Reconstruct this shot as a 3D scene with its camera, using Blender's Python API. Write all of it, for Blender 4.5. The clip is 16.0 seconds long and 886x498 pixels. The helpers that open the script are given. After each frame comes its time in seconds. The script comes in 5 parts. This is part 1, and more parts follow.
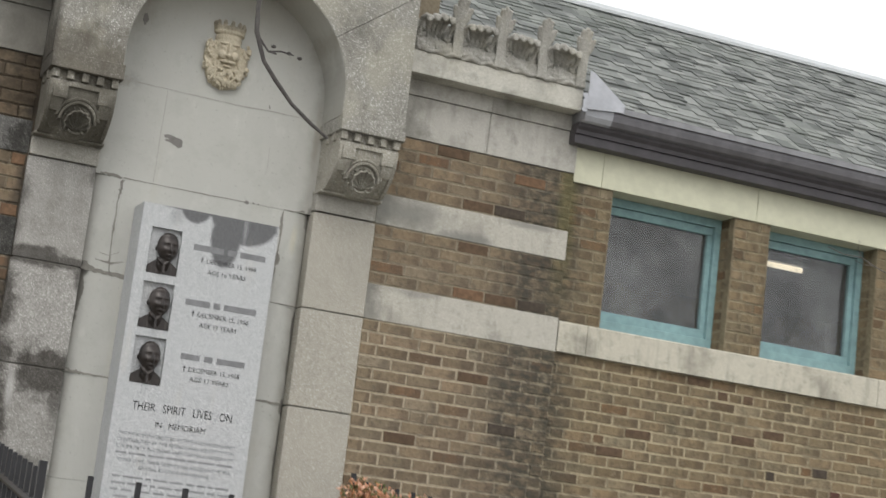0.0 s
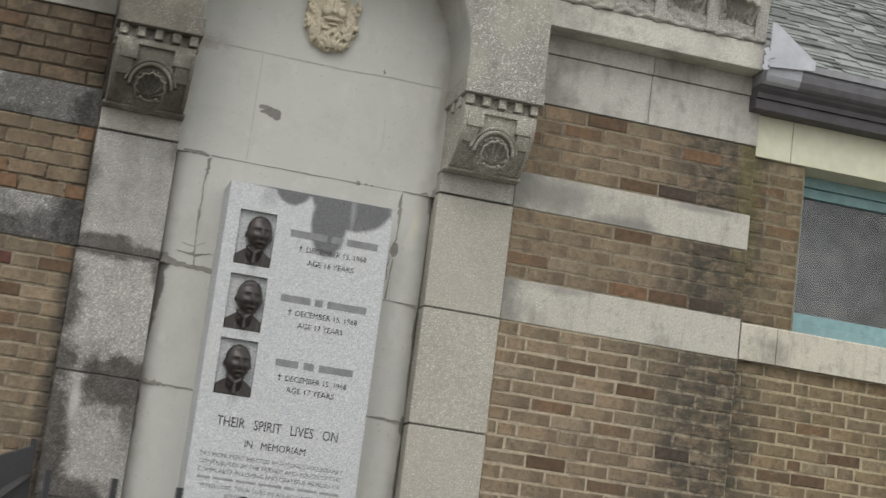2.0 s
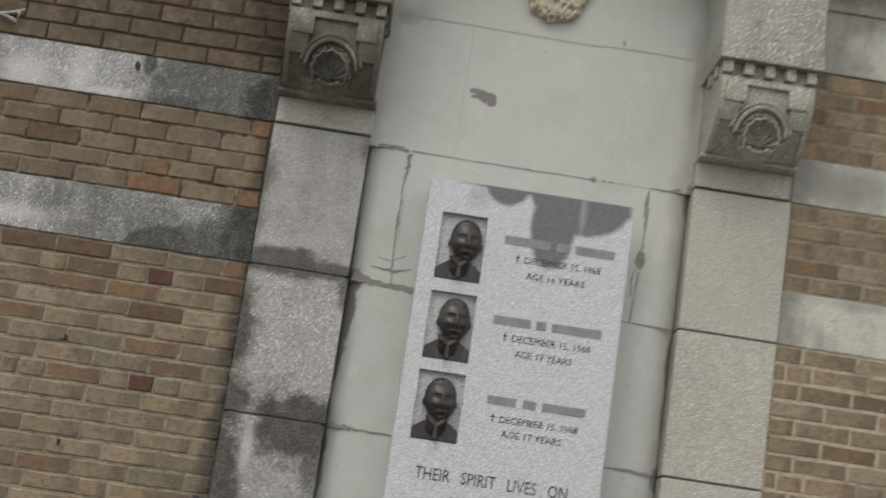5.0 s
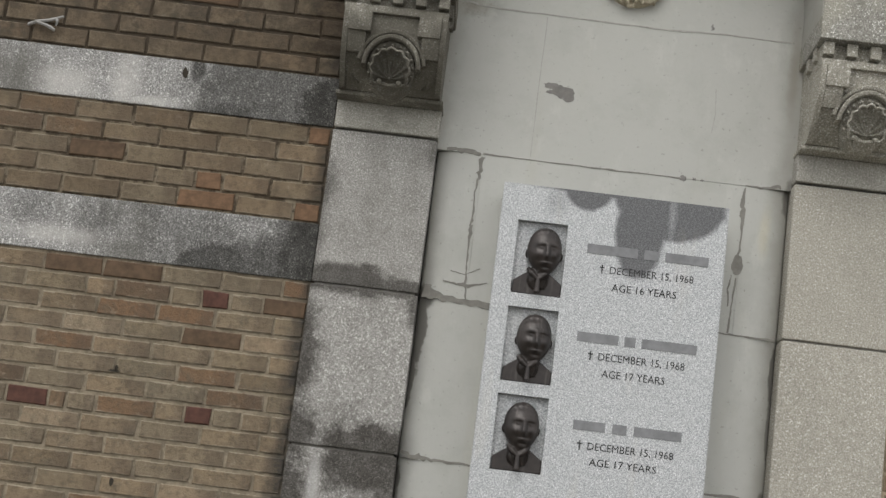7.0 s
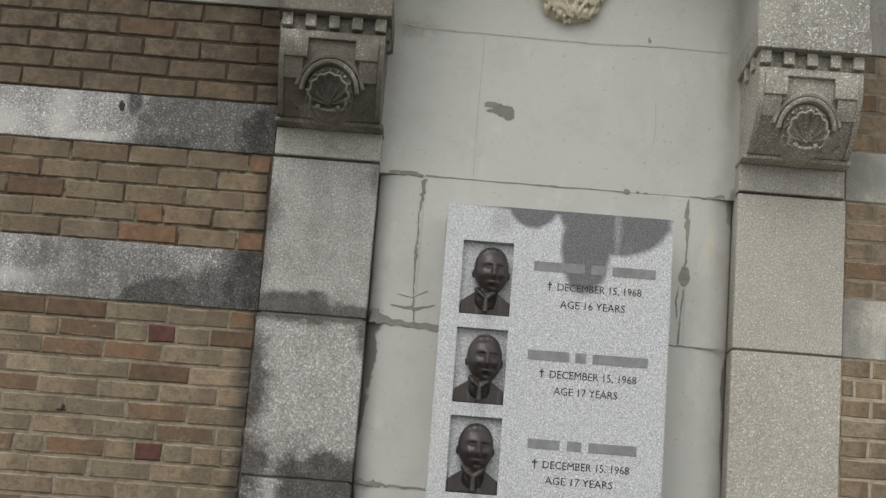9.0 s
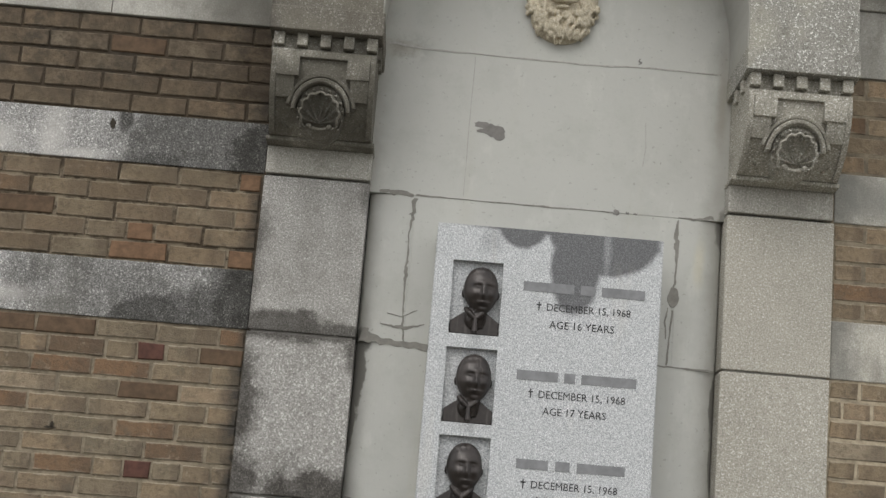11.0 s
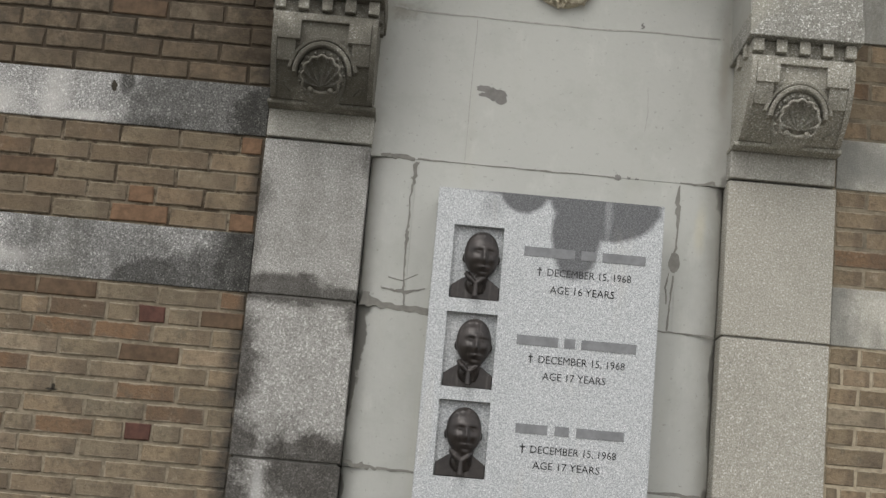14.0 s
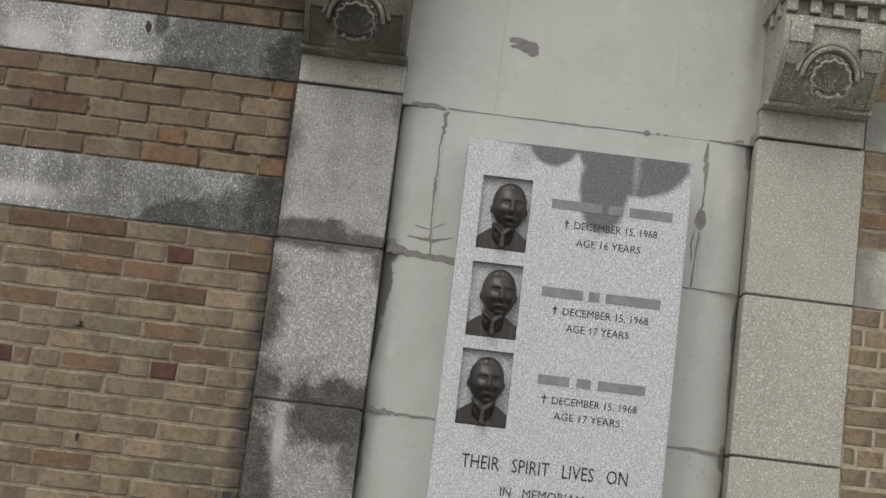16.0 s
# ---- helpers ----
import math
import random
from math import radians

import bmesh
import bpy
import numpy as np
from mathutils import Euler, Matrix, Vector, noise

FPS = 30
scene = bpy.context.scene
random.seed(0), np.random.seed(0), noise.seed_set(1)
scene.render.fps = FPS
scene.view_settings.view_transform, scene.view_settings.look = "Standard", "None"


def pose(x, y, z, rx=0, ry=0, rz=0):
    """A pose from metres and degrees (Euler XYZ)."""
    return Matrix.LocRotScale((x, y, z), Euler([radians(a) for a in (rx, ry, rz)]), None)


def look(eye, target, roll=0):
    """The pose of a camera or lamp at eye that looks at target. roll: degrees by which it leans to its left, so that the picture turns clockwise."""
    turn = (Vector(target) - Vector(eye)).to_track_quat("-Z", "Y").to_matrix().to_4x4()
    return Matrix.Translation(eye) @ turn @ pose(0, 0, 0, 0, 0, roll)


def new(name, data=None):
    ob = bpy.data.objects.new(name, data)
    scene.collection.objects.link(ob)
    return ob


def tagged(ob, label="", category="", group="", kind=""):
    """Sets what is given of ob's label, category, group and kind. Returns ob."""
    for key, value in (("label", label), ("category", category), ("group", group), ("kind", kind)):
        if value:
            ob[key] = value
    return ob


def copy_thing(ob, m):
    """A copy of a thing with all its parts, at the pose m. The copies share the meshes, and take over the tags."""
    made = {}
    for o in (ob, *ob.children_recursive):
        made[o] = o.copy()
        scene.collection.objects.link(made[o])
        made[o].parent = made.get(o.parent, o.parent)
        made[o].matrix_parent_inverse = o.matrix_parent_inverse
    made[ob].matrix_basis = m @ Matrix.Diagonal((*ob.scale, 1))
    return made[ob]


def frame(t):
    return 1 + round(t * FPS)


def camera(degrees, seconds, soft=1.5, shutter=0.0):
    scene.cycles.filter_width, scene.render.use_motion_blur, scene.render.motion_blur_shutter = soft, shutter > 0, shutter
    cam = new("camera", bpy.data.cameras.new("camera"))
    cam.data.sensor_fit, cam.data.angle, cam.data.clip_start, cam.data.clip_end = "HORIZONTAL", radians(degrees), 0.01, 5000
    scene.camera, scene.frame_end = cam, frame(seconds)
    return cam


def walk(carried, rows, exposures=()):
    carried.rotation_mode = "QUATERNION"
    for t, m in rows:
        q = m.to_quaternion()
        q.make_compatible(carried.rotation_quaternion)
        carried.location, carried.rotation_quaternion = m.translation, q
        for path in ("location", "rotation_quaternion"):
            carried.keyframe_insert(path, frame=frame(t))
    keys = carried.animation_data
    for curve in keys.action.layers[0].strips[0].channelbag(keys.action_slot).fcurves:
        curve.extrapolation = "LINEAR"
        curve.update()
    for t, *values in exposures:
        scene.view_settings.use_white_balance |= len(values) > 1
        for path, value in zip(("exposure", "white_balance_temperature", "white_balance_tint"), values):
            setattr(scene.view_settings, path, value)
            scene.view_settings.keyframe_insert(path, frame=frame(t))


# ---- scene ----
cam = camera(28.9, 16.0, 1.5, 0.4)
EXPOSURES = [(0.0, 0.29), (1.5, 0.26), (3.0, 0.19), (5.0, 0.18), (8.0, 0.24), (14.0, 0.24), (16.0, 0.18)]
PATH = [
    (0, (-2.245, -8.973, 1.361), (-1.5, -7.152, 1.721), 6.9),
    (0.5, (-1.853, -8.599, 1.145), (-1.217, -6.755, 1.586), 6.4),
    (1, (-1.534, -8.303, 1.286), (-1.008, -6.415, 1.686), 7.3),
    (1.5, (-1.38, -7.907, 1.415), (-0.886, -6.004, 1.778), 8.7),
    (2, (-1.21, -7.603, 1.281), (-0.737, -5.704, 1.696), 7.3),
    (2.5, (-0.746, -7.485, 1.229), (-0.386, -5.57, 1.68), 6.9),
    (3, (-0.761, -7.258, 1.302), (-0.455, -5.319, 1.684), 5.4),
    (3.5, (-0.881, -6.978, 1.5), (-0.671, -5.017, 1.829), 6.9),
    (4, (-0.857, -6.72, 1.428), (-0.647, -4.77, 1.822), 8.0),
    (4.5, (-0.561, -6.491, 1.473), (-0.438, -4.541, 1.901), 8.6),
    (5, (-0.454, -6.178, 1.408), (-0.397, -4.229, 1.855), 8.4),
    (5.2, (-0.41, -5.987, 1.399), (-0.4, -4.035, 1.835), 8.1),
    (7.3, (-0.381, -5.67, 1.631), (-0.437, -3.714, 2.047), 7.2),
    (7.5, (-0.41, -5.654, 1.606), (-0.446, -3.702, 2.04), 6.5),
    (8, (-0.428, -5.66, 1.646), (-0.421, -3.707, 2.079), 5.2),
    (8.5, (-0.396, -5.663, 1.644), (-0.382, -3.711, 2.082), 4.6),
    (9, (-0.381, -5.662, 1.616), (-0.375, -3.713, 2.067), 4.5),
    (11.5, (-0.387, -5.684, 1.64), (-0.366, -3.74, 2.109), 4.8),
    (12, (-0.382, -5.691, 1.66), (-0.349, -3.743, 2.111), 4.5),
    (12.5, (-0.358, -5.691, 1.671), (-0.332, -3.741, 2.113), 4.9),
    (13, (-0.387, -5.686, 1.659), (-0.345, -3.736, 2.097), 4.7),
    (13.5, (-0.353, -5.688, 1.661), (-0.339, -3.734, 2.088), 4.9),
    (14, (-0.374, -5.683, 1.661), (-0.358, -3.727, 2.078), 5.1),
    (14.5, (-0.382, -5.699, 1.661), (-0.367, -3.741, 2.07), 4.9),
    (15, (-0.393, -5.709, 1.641), (-0.38, -3.752, 2.05), 5.8),
    (15.5, (-0.381, -5.72, 1.654), (-0.39, -3.758, 2.042), 6.0),
    (16, (-0.407, -5.716, 1.653), (-0.405, -3.748, 2.01), 6.9),
]
walk(cam, [(t, look(eye, aim, roll)) for t, eye, aim, roll in PATH], exposures=EXPOSURES)

# ---- sky and daylight: a bright overcast day ----
world = bpy.data.worlds.new("overcast_sky")
scene.world = world
world.use_nodes = True
wn = world.node_tree
sky = wn.nodes.new("ShaderNodeTexSky")
sky.sky_type, sky.sun_disc = "NISHITA", False
sky.sun_elevation, sky.sun_rotation = radians(52), radians(200)
sky.air_density, sky.dust_density, sky.ozone_density = 1.0, 6.0, 1.0
hue = wn.nodes.new("ShaderNodeHueSaturation")
hue.inputs["Saturation"].default_value = 0.12
wn.links.new(sky.outputs[0], hue.inputs["Color"])
dim = wn.nodes.new("ShaderNodeVectorMath")
dim.operation = "SCALE"
dim.inputs["Scale"].default_value = 0.16
wn.links.new(hue.outputs[0], dim.inputs[0])
cloud = wn.nodes.new("ShaderNodeMix")
cloud.data_type = "RGBA"
cloud.inputs[0].default_value = 0.70
wn.links.new(dim.outputs[0], cloud.inputs[6])
puffs = wn.nodes.new("ShaderNodeTexNoise")
puffs.inputs["Scale"].default_value, puffs.inputs["Detail"].default_value = 3.0, 5.0
grey = wn.nodes.new("ShaderNodeValToRGB")
grey.color_ramp.elements[0].position, grey.color_ramp.elements[0].color = 0.3, (0.78, 0.80, 0.84, 1)
grey.color_ramp.elements[1].position, grey.color_ramp.elements[1].color = 0.7, (1.0, 1.0, 1.0, 1)
coords = wn.nodes.new("ShaderNodeTexCoord")
wn.links.new(coords.outputs["Generated"], puffs.inputs["Vector"])
wn.links.new(puffs.outputs["Fac"], grey.inputs[0])
lift = wn.nodes.new("ShaderNodeVectorMath")
lift.operation = "SCALE"
lift.inputs["Scale"].default_value = 1.36
wn.links.new(grey.outputs[0], lift.inputs[0])
wn.links.new(lift.outputs[0], cloud.inputs[7])
wn.links.new(cloud.outputs[2], wn.nodes["Background"].inputs["Color"])
wn.nodes["Background"].inputs["Strength"].default_value = 1.0
sun = new("sun", bpy.data.lights.new("sun", "SUN"))
sun.data.energy, sun.data.angle, sun.data.color = 0.45, radians(30), (1.0, 0.97, 0.92)
sun.matrix_world = look((-4, -9, 14), (0, 0, 2))


# ---- materials ----
class Mat:
    """A procedural material, in world metres."""

    def __init__(self, name, rough=0.85, metal=0.0, spec=0.3):
        self.m = bpy.data.materials.new(name)
        self.m.use_nodes = True
        self.nt = self.m.node_tree
        self.b = self.nt.nodes["Principled BSDF"]
        self.b.inputs["Roughness"].default_value = rough
        self.b.inputs["Metallic"].default_value = metal
        self.b.inputs["Specular IOR Level"].default_value = spec
        self.pos = self.nt.nodes.new("ShaderNodeNewGeometry").outputs["Position"]
        sep = self.nt.nodes.new("ShaderNodeSeparateXYZ")
        self.nt.links.new(self.pos, sep.inputs[0])
        self.x, self.y, self.z = sep.outputs

    def put(self, value, socket):
        if isinstance(value, bpy.types.NodeSocket):
            self.nt.links.new(value, socket)
        else:
            socket.default_value = value

    def f(self, op, a, b=0.0, c=0.0, clamp=False):
        n = self.nt.nodes.new("ShaderNodeMath")
        n.operation, n.use_clamp = op, clamp
        for v, s in zip((a, b, c), n.inputs):
            self.put(v, s)
        return n.outputs[0]

    def noise(self, scale, detail=3.0, rough=0.55, stretch=None, shift=None):
        n = self.nt.nodes.new("ShaderNodeTexNoise")
        n.inputs["Scale"].default_value, n.inputs["Detail"].default_value = scale, detail
        n.inputs["Roughness"].default_value = rough
        vec = self.pos
        if shift is not None:
            v = self.nt.nodes.new("ShaderNodeVectorMath")
            v.operation = "ADD"
            self.put(vec, v.inputs[0])
            self.put(shift, v.inputs[1])
            vec = v.outputs[0]
        if stretch:
            v = self.nt.nodes.new("ShaderNodeVectorMath")
            v.operation = "MULTIPLY"
            self.put(vec, v.inputs[0])
            v.inputs[1].default_value = stretch
            vec = v.outputs[0]
        self.nt.links.new(vec, n.inputs["Vector"])
        return n.outputs["Fac"]

    def step(self, v, lo, hi):
        n = self.nt.nodes.new("ShaderNodeMapRange")
        n.interpolation_type = "SMOOTHSTEP"
        self.put(v, n.inputs["Value"])
        self.put(lo, n.inputs["From Min"])
        self.put(hi, n.inputs["From Max"])
        return n.outputs[0]

    def ramp(self, v, stops):
        n = self.nt.nodes.new("ShaderNodeValToRGB")
        e = n.color_ramp.elements
        while len(e) < len(stops):
            e.new(0.5)
        for el, (p, c) in zip(e, stops):
            el.position, el.color = p, (*c, 1)
        self.put(v, n.inputs[0])
        return n.outputs[0]

    def mix(self, fac, a, b, mode="MIX"):
        n = self.nt.nodes.new("ShaderNodeMix")
        n.data_type, n.blend_type = "RGBA", mode
        self.put(fac, n.inputs[0])
        for v, s in ((a, n.inputs[6]), (b, n.inputs[7])):
            self.put((*v, 1) if isinstance(v, tuple) else v, s)
        return n.outputs[2]

    def spot(self, cx, cz, rx, rz, soft=0.5, wob=None):
        """1 inside an upright oval on a wall, fading to 0 at its rim."""
        dx = self.f("DIVIDE", self.f("SUBTRACT", self.x, cx), rx)
        dz = self.f("DIVIDE", self.f("SUBTRACT", self.z, cz), rz)
        d = self.f("SQRT", self.f("ADD", self.f("MULTIPLY", dx, dx), self.f("MULTIPLY", dz, dz)))
        if wob is not None:
            d = self.f("ADD", d, wob)
        return self.step(d, 1.0, 1.0 - soft)

    def finish(self, color, bump=None, strength=0.3, dist=0.004, rough=None):
        self.put((*color, 1) if isinstance(color, tuple) else color, self.b.inputs["Base Color"])
        if bump is not None:
            n = self.nt.nodes.new("ShaderNodeBump")
            n.inputs["Strength"].default_value, n.inputs["Distance"].default_value = strength, dist
            self.put(bump, n.inputs["Height"])
            self.nt.links.new(n.outputs[0], self.b.inputs["Normal"])
        if rough is not None:
            self.put(rough, self.b.inputs["Roughness"])
        return self.m

    def random(self):
        return self.nt.nodes.new("ShaderNodeObjectInfo").outputs["Random"]

    def island(self):
        return self.nt.nodes.new("ShaderNodeNewGeometry").outputs["Random Per Island"]


def granular(name, light, dark, stain=(0.10, 0.095, 0.08), amount=0.5, fleck=1.0, extra=None):
    """Cast stone with pale and dark aggregate flecks and weather stains."""
    k = Mat(name, 0.9, spec=0.2)
    grain = k.noise(210, 2, 0.7)
    base = k.mix(k.step(grain, 0.38, 0.62), dark, light)
    base = k.mix(k.f("MULTIPLY", k.step(k.noise(165, 1, 0.5), 0.61, 0.69), 0.75 * fleck), base, (0.80, 0.79, 0.74))
    base = k.mix(k.f("MULTIPLY", k.step(k.noise(160, 1, 0.5, shift=(7, 3, 1)), 0.63, 0.71), 0.65 * fleck), base, (0.10, 0.095, 0.085))
    wide = k.noise(2.3, 5, 0.62)
    base = k.mix(k.f("MULTIPLY", k.step(wide, 0.47, 0.66), amount), base, stain)
    runs = k.noise(6, 5, 0.65, stretch=(2.2, 2.2, 0.40))
    base = k.mix(k.f("MULTIPLY", k.step(runs, 0.50, 0.72), amount * 0.7), base, stain)
    blotch = k.noise(11, 5, 0.7, shift=(1, 9, 2))
    base = k.mix(k.f("MULTIPLY", k.step(blotch, 0.52, 0.70), amount * 0.7), base, stain)
    if extra:
        base = extra(k, base)
    return k.finish(base, grain, 0.5, 0.003)


def blotches(k, spots, wob):
    """The strongest of several ragged ovals (cx, cz, rx, rz, softness, strength)."""
    out = None
    for cx, cz, rx, rz, soft, strength in spots:
        v = k.f("MULTIPLY", k.spot(cx, cz, rx, rz, soft, wob), strength)
        out = v if out is None else k.f("MAXIMUM", out, v)
    return out


def left_pilaster_stain(k, base):
    wob = k.f("MULTIPLY", k.f("SUBTRACT", k.noise(11, 6, 0.7), 0.5), 1.5)
    s = blotches(k, [
        (-0.86, 2.685, 0.24, 0.070, 0.4, 0.9), (-0.66, 2.672, 0.14, 0.045, 0.5, 0.85), (-0.985, 2.98, 0.085, 0.24, 0.8, 0.75), (-0.985, 2.78, 0.06, 0.2, 0.8, 0.75), (-0.60, 3.16, 0.05, 0.10, 0.8, 0.6),
        (-0.80, 2.665, 0.27, 0.035, 0.6, 0.8), (-0.985, 2.41, 0.125, 0.26, 0.6, 0.97), (-0.60, 2.62, 0.05, 0.11, 0.7, 0.8),
        (-0.69, 2.115, 0.22, 0.130, 0.4, 0.97), (-0.985, 2.15, 0.135, 0.17, 0.5, 0.97),
        (-0.72, 2.085, 0.20, 0.190, 0.6, 1.0), (-0.97, 1.80, 0.150, 0.42, 0.5, 1.0), (-0.62, 1.99, 0.09, 0.20, 0.7, 0.8),
        (-0.82, 1.56, 0.26, 0.14, 0.5, 0.95), (-0.96, 1.28, 0.15, 0.36, 0.5, 1.0), (-0.78, 1.02, 0.26, 0.12, 0.5, 0.9)], wob)
    s = k.f("MULTIPLY", s, k.f("ADD", 0.70, k.f("MULTIPLY", k.noise(16, 5, 0.7), 0.5)))
    base = k.mix(s, base, (0.215, 0.205, 0.195), "MULTIPLY")
    pale = k.f("MULTIPLY", k.spot(-0.865, 1.99, 0.03, 0.16, 0.8, wob), 0.5)
    return k.mix(pale, base, (0.50, 0.49, 0.47))


def left_band_stain(k, base):
    wob = k.f("MULTIPLY", k.f("SUBTRACT", k.noise(9, 6, 0.7), 0.5), 1.3)
    s = blotches(k, [
        (-1.16, 3.29, 0.37, 0.26, 0.4, 0.72), (-1.455, 3.36, 0.04, 0.09, 0.7, 0.95), (-1.32, 3.215, 0.21, 0.09, 0.8, 0.9), (-0.99, 3.27, 0.17, 0.26, 0.6, 1.0),
        (-1.31, 2.685, 0.19, 0.11, 0.5, 0.92), (-1.10, 2.70, 0.26, 0.17, 0.6, 0.85), (-0.985, 2.77, 0.20, 0.26, 0.6, 1.0), (-1.35, 2.76, 0.40, 0.20, 0.9, 0.55),
        (-1.72, 2.79, 0.14, 0.11, 0.9, 0.5), (-1.52, 2.83, 0.14, 0.08, 0.9, 0.5), (-1.95, 2.80, 0.12, 0.10, 0.9, 0.45)], wob)
    s = k.f("MULTIPLY", s, k.f("ADD", 0.70, k.f("MULTIPLY", k.noise(18, 5, 0.7, shift=(4, 4, 4)), 0.5)))
    base = k.mix(s, base, (0.17, 0.168, 0.160), "MULTIPLY")
    bloom = blotches(k, [(-1.70, 3.28, 0.09, 0.15, 0.9, 0.6), (-1.60, 3.225, 0.16, 0.035, 0.9, 0.6), (-1.90, 3.25, 0.16, 0.10, 0.9, 0.6), (-1.86, 2.72, 0.25, 0.05, 0.9, 0.5)], wob)
    return k.mix(bloom, base, (0.52, 0.50, 0.47))


def left_frieze_stain(k, base):
    wob = k.f("MULTIPLY", k.f("SUBTRACT", k.noise(5, 4, 0.6), 0.5), 0.5)
    s = k.f("MULTIPLY", k.step(k.f("ADD", k.x, wob), -1.5, -1.05), k.step(k.x, 0.0, -0.5))
    return k.mix(k.f("MULTIPLY", s, 0.75), base, (0.10, 0.095, 0.08))


def arch_stain(k, base):
    base = lichen(k, base)
    wob = k.f("MULTIPLY", k.f("SUBTRACT", k.noise(9, 5, 0.7), 0.5), 0.4)
    s = k.f("MULTIPLY", k.step(k.f("ADD", k.z, wob), 3.93, 3.74), k.step(k.x, -0.2, -0.5))
    base = k.mix(k.f("MULTIPLY", s, 0.7), base, (0.085, 0.073, 0.055))
    edge = k.step(k.f("ADD", k.x, k.f("MULTIPLY", wob, 0.2)), -0.93, -0.985)
    return k.mix(k.f("MULTIPLY", edge, 0.7), base, (0.05, 0.046, 0.04))


def mask_soot(k, base):
    s = k.step(k.f("ADD", k.z, k.f("MULTIPLY", k.f("SUBTRACT", k.noise(14, 4, 0.6), 0.5), 0.12)), 4.09, 4.16)
    return k.mix(k.f("MULTIPLY", s, 0.72), base, (0.12, 0.108, 0.085))


def right_band_stain(k, base):
    wob = k.f("MULTIPLY", k.f("SUBTRACT", k.noise(7, 4, 0.6), 0.5), 0.2)
    s = k.step(k.f("ADD", k.x, wob), 1.12, 1.03)
    base = k.mix(k.f("MULTIPLY", s, 0.6), base, (0.12, 0.12, 0.11))
    rag = k.f("MULTIPLY", k.f("SUBTRACT", k.noise(8, 6, 0.7, shift=(1, 4, 2)), 0.5), 1.4)
    grey = blotches(k, [(1.20, 3.30, 0.36, 0.13, 0.8, 0.75), (1.55, 3.22, 0.25, 0.06, 0.8, 0.8), (1.95, 3.37, 0.25, 0.03, 0.8, 0.7), (1.30, 2.85, 0.20, 0.03, 0.8, 0.5)], rag)
    return k.mix(grey, base, (0.19, 0.188, 0.172))


def corbel_soot(k, base):
    s = k.f("MULTIPLY", k.step(k.noise(5, 4, 0.65), 0.2, 0.55), k.step(k.x, 0.0, -0.5))
    return k.mix(k.f("MULTIPLY", s, 0.80), base, (0.085, 0.078, 0.062))


def lichen(k, base):
    s = k.step(k.noise(3, 4, 0.65, shift=(2, 5, 9)), 0.46, 0.62)
    return k.mix(k.f("MULTIPLY", s, 0.35), base, (0.40, 0.38, 0.30))


PILASTER_L = granular("weathered_pilaster_stone", (0.395, 0.382, 0.357), (0.225, 0.216, 0.20), amount=0.30, fleck=0.7, extra=left_pilaster_stain)
PILASTER_R = granular("pilaster_stone", (0.44, 0.42, 0.365), (0.30, 0.28, 0.235), amount=0.10, fleck=0.75)
BAND_L = granular("sooty_band_stone", (0.40, 0.39, 0.375), (0.17, 0.167, 0.159), amount=0.60, extra=left_band_stain)
BAND_R = granular("band_stone", (0.50, 0.48, 0.42), (0.37, 0.35, 0.30), amount=0.42, fleck=0.45, extra=right_band_stain)
ARCH = granular("lichened_arch_stone", (0.345, 0.335, 0.30), (0.18, 0.172, 0.15), amount=0.6, extra=arch_stain)
FRIEZE = granular("frieze_stone", (0.47, 0.455, 0.41), (0.37, 0.355, 0.318), amount=0.42, fleck=0.35, extra=left_frieze_stain)
CORNICE = granular("cornice_stone", (0.56, 0.545, 0.485), (0.41, 0.395, 0.345), amount=0.45, fleck=0.45, extra=lichen)
CORBEL = granular("corbel_stone", (0.42, 0.40, 0.345), (0.24, 0.225, 0.185), amount=0.45, extra=corbel_soot)
NECK = granular("corbel_neck_stone", (0.40, 0.385, 0.345), (0.28, 0.268, 0.235), amount=0.35, fleck=0.6)
CREST = granular("cresting_stone", (0.42, 0.408, 0.368), (0.23, 0.222, 0.198), amount=0.42, fleck=0.6, extra=lichen)
SILL = granular("sill_stone", (0.56, 0.53, 0.44), (0.43, 0.405, 0.33), amount=0.55, fleck=0.35)


